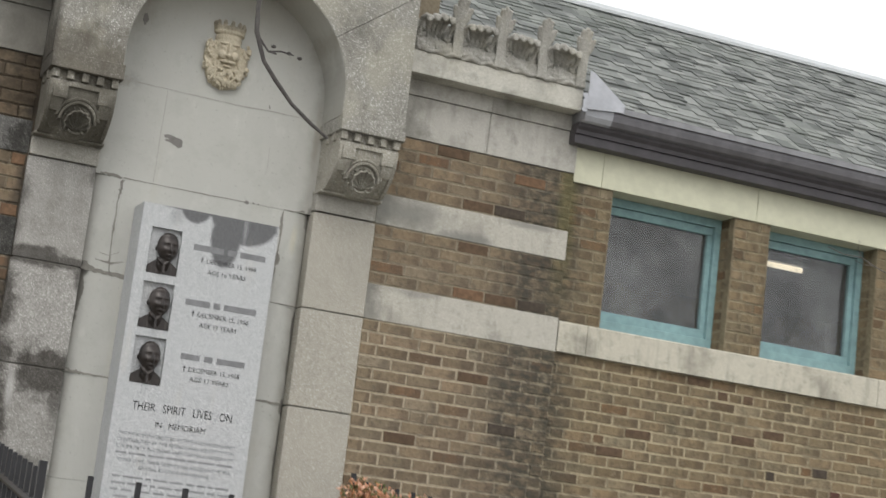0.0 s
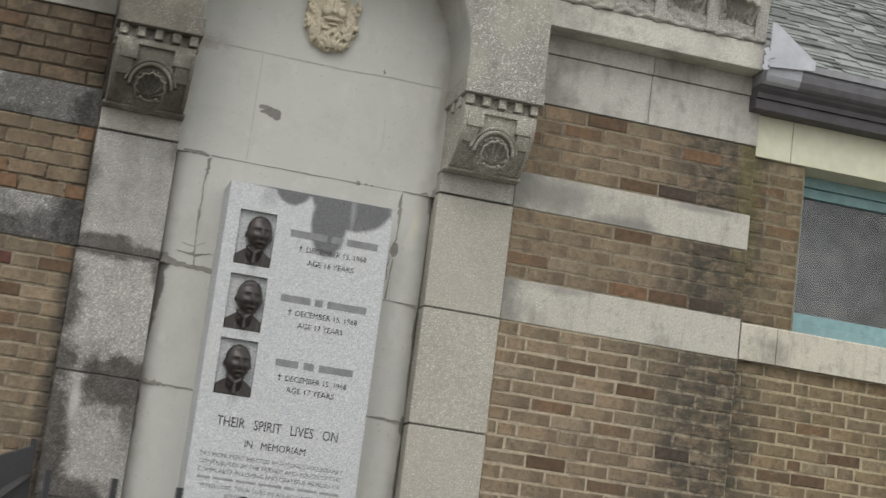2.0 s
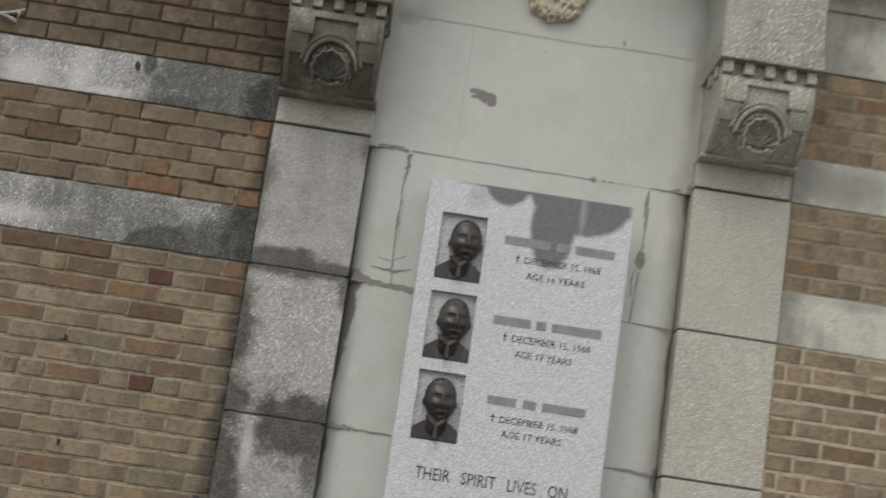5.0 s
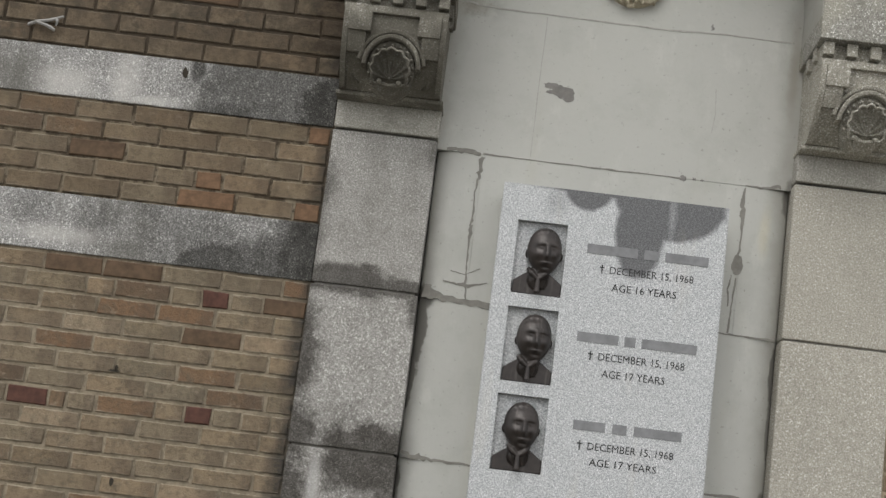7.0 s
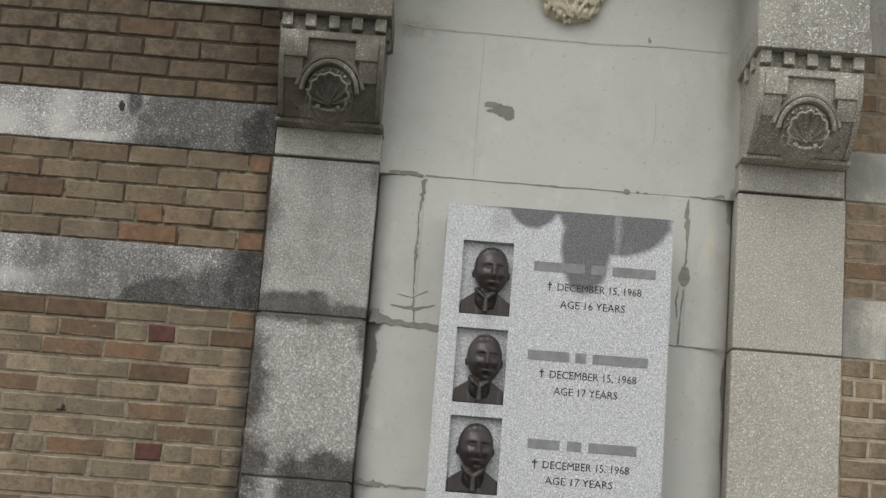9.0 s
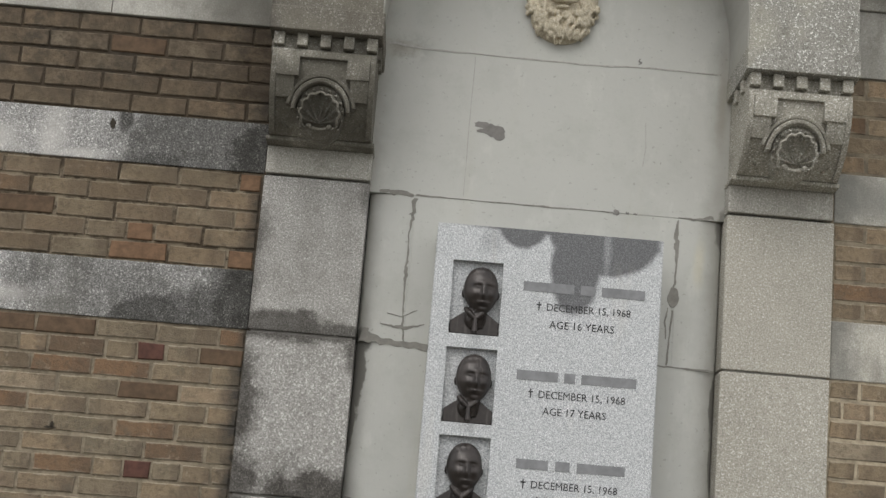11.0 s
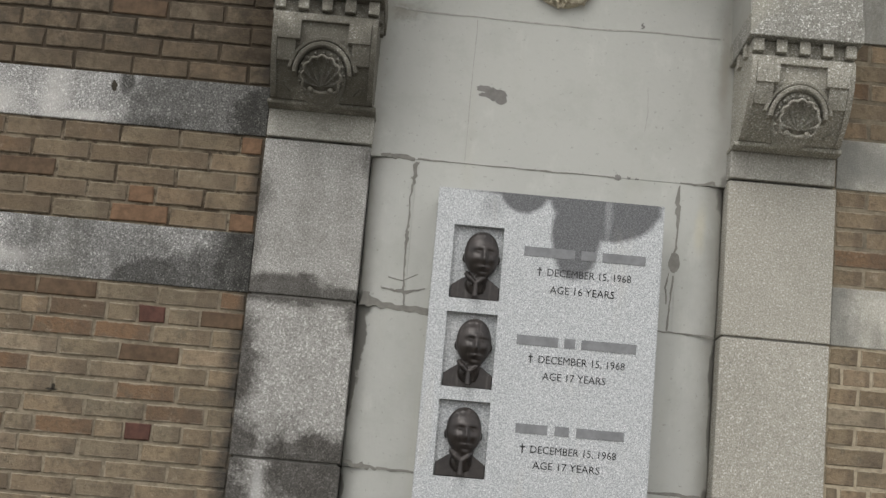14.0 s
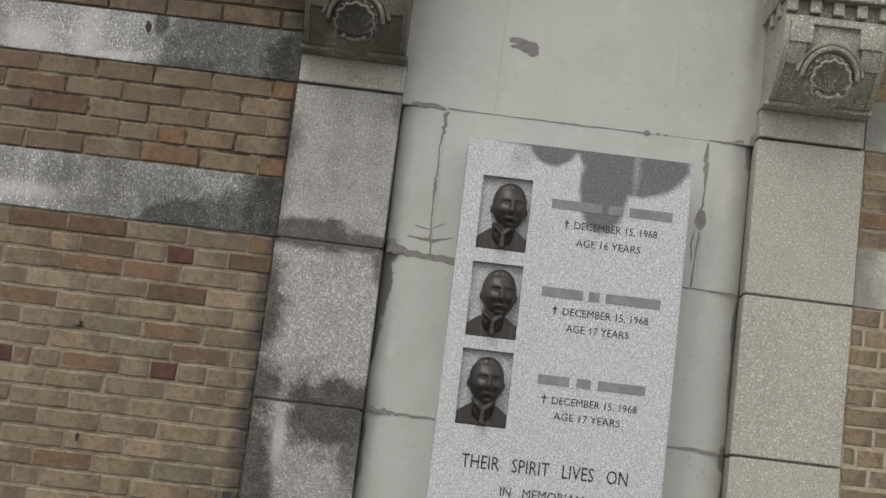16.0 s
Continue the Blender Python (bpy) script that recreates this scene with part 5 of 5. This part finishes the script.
part("zinc_end", prism(bmesh.new(), [(y - 0.004, z) for y, z in prof[:8]] + [(-0.16, 4.136), (-0.12, 4.03)], "x", E0 - 0.002, E0 + 0.19), FLASH, eaves, "pale zinc gutter end")
part("end_cap", prism(bmesh.new(), [(-0.190, 4.025), (-0.200, 4.140), (-0.03, 4.140), (-0.03, 4.025)], "x", E0 - 0.004, E0 - 0.0005), GUTTER_LIP, eaves)
flash = tagged(part("flashing", prism(bmesh.new(), [(2.145, 4.318), (2.170, 4.314), (2.392, 4.160), (2.390, 4.112), (2.143, 4.086)], "y", -0.204, -0.199), FLASH), "bent pale zinc flashing beside the gutter", "flashing")
bm = bmesh.new()
ribbon(bm, [(2.12, 4.18), (2.135, 4.14), (2.12, 4.11), (2.13, 4.06)], [0.03, 0.045, 0.035, 0.03], -0.209, random.Random(3), 3, 0.3)
part("crumpled_strip", bm, FLASH, flash)

# ---- roof ----
RY0, RZ0, RY1, RZ1 = -0.165, 4.142, 1.95, 5.52
slope = math.atan2(RZ1 - RZ0, RY1 - RY0)
roof = tagged(part("roof", prism(bmesh.new(), [(RY0, RZ0), (RY1, RZ1), (4.2, RZ0 - 0.1), (4.2, RZ0 - 0.18), (RY1, RZ1 - 0.1), (RY0 + 0.05, RZ0 - 0.02)], "x", CORNER_R - 0.05, 7.1), SHINGLE_REST),
              "grey asphalt shingle roof with pale ridge flashing", "roof", kind="structure")
part("roof_back_slope", prism(bmesh.new(), [(0.30, RZ0 + 0.465 * math.tan(slope)), (RY1, RZ1), (RY1, RZ1 - 0.1), (0.30, RZ0 + 0.465 * math.tan(slope) - 0.1)], "x", 0.995, CORNER_R - 0.052), SHINGLE_REST, roof)
part("ridge_cap", prism(bmesh.new(), [(RY1 - 0.09, RZ1 - 0.035), (RY1 - 0.09, RZ1 - 0.012), (RY1, RZ1 + 0.05), (RY1 + 0.1, RZ1 - 0.02), (RY1 + 0.1, RZ1 - 0.06)], "x", 0.995, 7.1), RIDGE, roof, "pale metal ridge cap")

# ---- iron fence round the tablet ----
def fence(name, a, b, gap, label, posts=True):
    """Pickets between two top points, with two rails; the top follows the slope."""
    f = thing(name, label, "fence", "fence panels")
    a, b = Vector(a), Vector(b)
    n = max(2, round((b - a).length / gap))
    side = Vector((-(b - a).y, (b - a).x, 0)).normalized()
    for k in range(n + 1):
        p = a.lerp(b, k / n)
        end = posts and k in (0, n)
        r = 0.013 if end else 0.009
        bm = block(p.x - r, p.x + r, p.y - r, p.y + r, 0.0, p.z + (0.03 if end else 0), 0.002)
        part("post" if end else "picket", bm, IRON, f)
    for drop in (0.12, 1.0):
        over = Vector((0, 0, 0)) if posts else (b - a).normalized() * 0.14
        bm = tube(bmesh.new(), [a - over - Vector((0, 0, drop)), b + over - Vector((0, 0, drop))], [0.016, 0.016], 6)
        part("rail", bm, IRON, f)
    return f


FX0, FX1, FY = -1.204, 1.215, -3.184
fence("iron_fence", (-1.003, -0.07, 1.768), (FX0, FY, 1.515), 0.20, "black iron picket fence running out from the wall")
fence("iron_fence", (FX0 + 0.164, FY, 1.515), (FX0 + 2.296, FY, 1.515), 0.164, "black iron picket fence in front of the tablet", False)
fence("iron_fence", (1.035, -0.07, 1.768), (FX1, FY, 1.515), 0.20, "black iron picket fence beside the shrub")


# ---- shrub with rusty flower heads ----
def shrub():
    r = random.Random(21)
    s = thing("shrub", "leafy shrub with rusty orange dried flower heads", "shrub")
    s.location = (0.0, 0.0, 0.0)
    bm = bmesh.new()
    heads = []
    for k in range(18):
        a, d = r.uniform(0, math.tau), r.random() ** 0.6 * 0.28
        top = (0.95 + d * math.cos(a), -0.62 + 0.7 * d * math.sin(a), 1.665 - 0.5 * d * d + r.uniform(-0.12, 0.06))
        heads.append(top)
        tube(bm, [(0.95 + 0.2 * (top[0] - 0.95), -0.62 + 0.2 * (top[1] + 0.62), 0.0), (0.95 + 0.7 * (top[0] - 0.95), -0.62 + 0.7 * (top[1] + 0.62), 0.9), top], [0.010, 0.007, 0.003], 5)
    part("stems", bm, BARK, s)
    bm = bmesh.new()
    for h in heads:
        for _ in range(80):
            d = Vector((r.gauss(0, 1), r.gauss(0, 1), r.gauss(0, 1))).normalized() * r.random() ** 0.4
            c = Vector(h) + Vector((d.x * 0.075, d.y * 0.075, d.z * 0.06 - 0.01))
            q = Euler((r.uniform(0, 6), r.uniform(0, 6), r.uniform(0, 6))).to_quaternion()
            l, w = r.uniform(0.010, 0.020), r.uniform(0.006, 0.011)
            bm.faces.new([bm.verts.new(c + q @ Vector(p)) for p in ((-l, 0, 0), (0, -w, 0.003), (l, 0, 0), (0, w, 0.003))])
    for _ in range(900):
        c = Vector((0.95 + r.gauss(0, 0.16), -0.62 + r.gauss(0, 0.13), r.uniform(0.5, 1.6)))
        q = Euler((r.uniform(-1, 1), r.uniform(-1, 1), r.uniform(0, 6))).to_quaternion()
        l, w = r.uniform(0.03, 0.05), r.uniform(0.015, 0.025)
        bm.faces.new([bm.verts.new(c + q @ Vector(p)) for p in ((-l, 0, 0), (0, -w, 0.008), (l, 0, -0.01), (0, w, 0.008))])
    part("leaves", bm, LEAF, s, "rusty and green leaves")
    return s


shrub()


# ---- bare trees ----
def grow(bm, p, d, length, radius, depth, r):
    pts, rad = [Vector(p)], [radius]
    for k in range(4):
        d = (d + Vector((r.uniform(-0.22, 0.22), r.uniform(-0.22, 0.22), r.uniform(-0.08, 0.16)))).normalized()
        pts.append(pts[-1] + d * length / 4)
        rad.append(radius * (1 - 0.13 * (k + 1)))
    tube(bm, pts, rad, 5 if depth < 4 else 8)
    if depth:
        for _ in range(3 if depth > 1 else 2):
            i = r.randint(2, 4)
            e = (d + Vector((r.uniform(-0.9, 0.9), r.uniform(-0.9, 0.9), r.uniform(-0.2, 0.6)))).normalized()
            grow(bm, pts[i], e, length * r.uniform(0.6, 0.8), rad[i] * 0.62, depth - 1, r)


def bare_tree(x, y, size, seed):
    r = random.Random(seed)
    t = thing("bare_tree", "bare grey-brown tree without leaves on the paving", "tree", "bare trees")
    part("trunk", tube(bmesh.new(), [(x, y, 0), (x + 0.05 * size, y, 0.14 * size), (x, y, 0.30 * size)], [0.035 * size, 0.026 * size, 0.022 * size], 10), BARK, t)
    bm = bmesh.new()
    for k in range(6):
        a = k * math.tau / 6 + r.uniform(-0.3, 0.3)
        grow(bm, (x, y, 0.29 * size), Vector((0.6 * math.cos(a), 0.6 * math.sin(a), 0.9)).normalized(), 0.26 * size, 0.013 * size, 4, r)
    part("crown", bm, BARK, t)


bare_tree(19.0, -38, 13, 2)
bare_tree(30.0, -42, 15, 5)
bare_tree(8.0, -45, 13, 9)

# ---- the tree whose twigs hang before the niche ----
near = thing("hanging_branch_tree", "bare slender tree with a long limb hanging low", "tree")
part("trunk", tube(bmesh.new(), [(-4.6, -3.6, 0), (-4.5, -3.65, 2.2), (-4.3, -3.7, 4.4), (-4.2, -3.7, 6.0)], [0.15, 0.12, 0.10, 0.07], 10), TWIG, near)
limb = [(-4.24, -3.7, 5.4), (-3.2, -3.72, 5.1), (-2.1, -3.75, 4.5), (-1.25, -3.78, 3.85), (-0.95, -3.79, 3.40), (-0.866, -3.8, 3.10)]
twig = [(-0.866, -3.8, 3.04), (-0.860, -3.8, 2.965), (-0.824, -3.8, 2.875), (-0.776, -3.8, 2.82), (-0.712, -3.8, 2.755), (-0.640, -3.8, 2.705), (-0.576, -3.8, 2.668)]
part("limb", tube(bmesh.new(), limb + twig, [0.05, 0.04, 0.03, 0.02, 0.012, 0.009, 0.0075, 0.0085, 0.0072, 0.0078, 0.0065, 0.0068, 0.004], 8), TWIG, near)
part("twig", tube(bmesh.new(), [(-0.858, -3.8, 2.955), (-0.838, -3.8, 2.935), (-0.815, -3.81, 2.905), (-0.790, -3.82, 2.90)], [0.005, 0.004, 0.0035, 0.003], 6), TWIG, near)
part("twig", tube(bmesh.new(), [(-0.815, -3.81, 2.905), (-0.775, -3.82, 2.912), (-0.735, -3.83, 2.905)], [0.0035, 0.003, 0.002], 6), TWIG, near)
for p in ((-0.752, -3.83, 2.908), (-0.715, -3.83, 2.90), (-0.80, -3.81, 2.925)):
    part("bud", ball(bmesh.new(), p, (0.009, 0.006, 0.006), 8, 6), TWIG, near)
vine = thing("dry_vine", "dry twigs clinging to the brick beside the window", "vine")
part("stem", tube(bmesh.new(), [(4.62, 0.018, 3.52), (4.42, 0.0, 3.565), (4.30, -0.01, 3.605), (4.16, -0.01, 3.60), (4.05, 0.0, 3.63)], [0.005, 0.004, 0.004, 0.003, 0.002], 5), BARK, vine)
part("twig", tube(bmesh.new(), [(4.30, -0.01, 3.605), (4.27, -0.01, 3.66), (4.28, -0.01, 3.71)], [0.003, 0.002, 0.002], 5), BARK, vine)
part("twig", tube(bmesh.new(), [(4.40, 0.0, 3.57), (4.33, -0.01, 3.56), (4.26, -0.01, 3.575)], [0.003, 0.002, 0.002], 5), BARK, vine)

# ---- bricks, one by one ----
BRICK_MESH = {}
WORN = random.Random(77)
DEEP, CH = 0.055, 0.003


def brick_data(l, h):
    """Eight corners and a chamfered face; y runs into the wall."""
    a, b = l / 2, h / 2
    v = [(-a, CH, -b), (a, CH, -b), (a, CH, b), (-a, CH, b), (-a + CH, 0, -b + CH), (a - CH, 0, -b + CH), (a - CH, 0, b - CH), (-a + CH, 0, b - CH),
         (-a, DEEP, -b), (a, DEEP, -b), (a, DEEP, b), (-a, DEEP, b)]
    f = [(4, 5, 6, 7), (0, 1, 5, 4), (1, 2, 6, 5), (2, 3, 7, 6), (3, 0, 4, 7), (8, 9, 1, 0), (9, 10, 2, 1), (10, 11, 3, 2), (11, 8, 0, 3)]
    return v, f


def brick_mesh(l, h):
    key = (round(l, 2), round(h, 3), WORN.randrange(5))
    if key not in BRICK_MESH:
        me = bpy.data.meshes.new("brick")
        v, f = brick_data(*key[:2])
        worn = [(WORN.uniform(-0.0028, 0.0028), WORN.uniform(-0.002, 0.002)) for _ in range(4)]
        v = [(x + worn[i % 4][0] * (1 if i < 8 else 0.5), y, z + worn[i % 4][1]) for i, (x, y, z) in enumerate(v)]
        me.from_pydata(v, [], f)
        me.materials.append(BRICK)
        BRICK_MESH[key] = me
    return BRICK_MESH[key]


ACCENTS = [(-1.324, -1.226, 2.562, RED_BRICK), (-1.116, -0.967, 2.562, BROWN_BRICK), (-1.324, -1.228, 2.169, RED_BRICK), (-1.92, -1.78, 2.169, RED_BRICK),
           (-1.046, -0.967, 3.170, ORANGE_BRICK), (-1.058, -0.967, 2.900, ORANGE_BRICK), (-1.669, -1.467, 2.627, BROWN_BRICK), (-1.461, -1.260, 2.900, ORANGE_BRICK),
           (-1.870, -1.669, 2.627, BROWN_BRICK), (-1.548, -1.349, 3.630, BROWN_BRICK), (-1.409, -1.315, 2.968, ORANGE_BRICK), (-1.860, -1.660, 3.035, BROWN_BRICK), (-1.371, -1.168, 2.431, BROWN_BRICK),
           (1.199, 1.398, 2.032, BROWN_BRICK), (1.823, 2.030, 3.630, ORANGE_BRICK), (1.603, 1.805, 2.425, BROWN_BRICK), (1.830, 2.010, 2.160, BLACK_BRICK), (1.317, 1.526, 3.700, BROWN_BRICK),
           (1.720, 1.923, 3.420, BLACK_BRICK), (1.512, 1.716, 3.420, BROWN_BRICK), (1.510, 1.716, 3.170, BROWN_BRICK), (1.514, 1.719, 2.900, ORANGE_BRICK), (1.930, 2.120, 2.900, BLACK_BRICK),
           (1.719, 1.925, 2.900, BROWN_BRICK), (2.735, 2.922, 2.258, BROWN_BRICK), (3.690, 3.860, 2.383, BROWN_BRICK), (3.740, 3.815, 2.133, BLACK_BRICK), (2.552, 2.738, 2.133, BROWN_BRICK),
           (3.530, 3.610, 2.571, BROWN_BRICK), (3.345, 3.431, 2.571, BROWN_BRICK), (3.123, 3.300, 2.633, BROWN_BRICK), (4.08, 4.20, 2.195, BLACK_BRICK), (4.22, 4.31, 2.07, RED_BRICK), (3.470, 3.650, 2.320, BROWN_BRICK)]


def joints(x0, x1, k, bond, r):
    """Upright joints of course k: two stretcher courses by turns, and courses of stretchers and headers."""
    even, odd, length, mixed, every = bond
    if k % every == 1 and every > 1:
        steps, x = (length, length * 0.48), mixed
    else:
        steps, x = (length,), odd if k % 2 else even
    while x > x0:
        x -= sum(steps)
    cuts, i = [x0], 0
    while x < x1 - 0.03:
        if x > x0 + 0.03:
            cuts.append(x + r.uniform(-0.006, 0.006))
        x += steps[i % len(steps)]
        i += 1
    return cuts + [x1]


def lay(wall, spans, y, seed, nearest):
    """Courses of bricks over spans (x0, x1, top, courses, course height, bond)."""
    r = random.Random(seed)
    rest_v, rest_f = [], []
    for x0, x1, ztop, courses, hc, bond in spans:
        for k in range(courses):
            zc = ztop - hc * (k + 0.5)
            cuts = joints(x0, x1, k, bond, r)
            odd = [q for q in ACCENTS if abs(zc - q[2]) < hc / 2 and q[0] > x0 - 0.01 and q[1] < x1 + 0.01]
            for q in odd:
                cuts = [v for v in cuts if v in (x0, x1) or not q[0] - 0.05 < v < q[1] + 0.05]
                cuts = sorted(cuts + [v for v in q[:2] if x0 + 0.02 < v < x1 - 0.02])
            for a, b in zip(cuts, cuts[1:]):
                l, h = b - a - 0.0100, hc - 0.0105
                if l < 0.015:
                    continue
                c = ((a + b) / 2, y - 0.0015 + r.uniform(-0.0018, 0.0018), zc + r.uniform(-0.0015, 0.0015))
                tilt = Euler((0, r.gauss(0, 0.004), 0))
                if nearest(c):
                    me = brick_mesh(l, h)
                    ob = new("brick", me)
                    ob.parent = wall
                    ob.matrix_basis = Matrix.LocRotScale(c, tilt, (l / round(l, 2), 1, 1))
                    for qa, qb, qz, m in odd:
                        if qa < (a + b) / 2 < qb:
                            ob.material_slots[0].link = "OBJECT"
                            ob.material_slots[0].material = m
                else:
                    v, f = brick_data(l, h)
                    n = len(rest_v)
                    rest_v += [(p[0] + c[0], p[1] + c[1], p[2] + c[2]) for p in v]
                    rest_f += [tuple(i + n for i in q) for q in f]
    if rest_v:
        me = bpy.data.meshes.new("bricks_rest")
        me.from_pydata(rest_v, [], rest_f)
        me.materials.append(BRICK_REST)
        ob = tagged(new("bricks_rest", me), "tan bricks low on the wall", kind="stuff")
        ob.parent = wall


MID = (BU0, 5, (BU0 - BL1) / 5)
UP = (FR0, 5, (FR0 - BU1) / 5)
WEST, WEST_LOW = (-1.252, -1.352, 0.2010, 0, 1), (-1.265, -1.370, 0.2010, -1.625, 6)
EAST, EAST_LOW = (1.302, 1.203, 0.2055, 0, 1), (1.298, 1.195, 0.2055, 1.448, 6)
WING = (2.926, 2.830, 0.1860, 2.609, 6)
LOW_W, LOW_E, LOW_G = (BL0, 40, 0.0656), (BL0, 39, 0.0667), (SILL0, 42, 0.0625)
lay(wall_west, [(CORNER_L, L0 - 0.002, *LOW_W, WEST_LOW), (CORNER_L, L0 - 0.002, *MID, WEST), (CORNER_L, L0 - 0.002, *UP, WEST)], 0.0, 5, lambda c: c[2] > 1.45)
lay(wall_east, [(R1 + 0.002, CORNER_R, *LOW_E, EAST_LOW), (R1 + 0.002, CORNER_R, *MID, EAST), (R1 + 0.002, CORNER_R, *UP, EAST)], 0.0, 6, lambda c: c[2] > 1.45)
PIER = (LIN0 - 0.001, 13, (LIN0 - SILL1 - 0.001) / 13)
lay(wall_wing, [(CORNER_R + 0.002, WALL_X, *LOW_G, WING)] + [(a, b, *PIER, (a + 0.19, a + 0.09, 0.1860, 0, 1)) for a, b in ((CORNER_R + 0.002, WIN[0][0]), (WIN[0][1], WIN[1][0]), (WIN[1][1], WALL_X))],
    WING_Y, 7, lambda c: c[2] > 1.55 and c[0] < 4.3)

# ---- brick reveals beside the windows ----
r = random.Random(11)
for xw, s in ((WIN[0][0], -1), (WIN[0][1], 1), (WIN[1][0], -1), (WIN[1][1], 1)):
    for k in range(PIER[1]):
        zc = PIER[0] - PIER[2] * (k + 0.5)
        d = 0.094 if k % 2 else 0.050
        for a, b in ((WING_Y + 0.056, WING_Y + 0.150),):
            l = b - a - 0.004
            ob = new("reveal_brick", brick_mesh(0.09, PIER[2] - 0.012))
            ob.parent = wall_wing
            ob.matrix_basis = Matrix.LocRotScale((xw - s * 0.0015, (a + b) / 2, zc), Euler((0, 0, radians(-90 * s))), (l / 0.09, 1, 1))

# ---- roof shingles, one by one ----
SHE = 0.083
smesh = []
r = random.Random(31)
for wdt, t in ((0.09, 0.014), (0.11, 0.004), (0.14, 0.014), (0.12, 0.014), (0.15, 0.004), (0.13, 0.010)):
    me = bpy.data.meshes.new("shingle")
    a = wdt / 2 - 0.002
    me.from_pydata([(-a, 0, 0), (a, 0, 0), (a, 0, t), (-a, 0, t), (-a, 0.17, 0), (a, 0.17, 0), (a, 0.17, 0.002), (-a, 0.17, 0.002)], [],
                   [(0, 1, 2, 3), (3, 2, 6, 7), (1, 5, 6, 2), (4, 0, 3, 7), (5, 4, 7, 6), (0, 4, 5, 1)])
    me.materials.append(SHINGLE)
    smesh.append((me, wdt))
rest_v, rest_f = [], []
length = math.hypot(RY1 - RY0, RZ1 - RZ0)
for row in range(int((length - 0.05) / SHE)):
    s = row * SHE - 0.012
    x = 1.14 + (0.107 if row % 2 else 0) + r.uniform(-0.03, 0.03)
    while x < 6.95:
        me, wdt = smesh[r.randrange(6)]
        x += wdt / 2
        yy = RY0 + s * math.cos(slope)
        zz = RZ0 + s * math.sin(slope) + 0.003
        seam = abs((yy + 0.06) - (1.32 - 0.62 * (x - 3.63)))
        lift = 0.008 if seam < 0.07 and x > 3.3 else 0.0
        m = Matrix.Translation((x + r.uniform(-0.004, 0.004), yy + r.uniform(-0.006, 0.006), zz + lift)) @ Matrix.Rotation(slope - lift * 2.5, 4, "X") @ Matrix.Rotation(r.gauss(0, 0.008), 4, "Z")
        x += wdt / 2
        if x < CORNER_R and yy < 0.32:
            continue
        if 2.6 < x < 4.0:
            ob = new("shingle", me)
            ob.parent = roof
            ob.matrix_basis = m
        else:
            n = len(rest_v)
            rest_v += [(m @ w.co)[:] for w in me.vertices]
            rest_f += [tuple(i + n for i in p.vertices) for p in me.polygons]
me = bpy.data.meshes.new("shingles_rest")
me.from_pydata(rest_v, [], rest_f)
me.materials.append(SHINGLE_REST)
ob = tagged(new("shingles_rest", me), "grey asphalt shingles further along the roof", kind="stuff")
ob.parent = roof
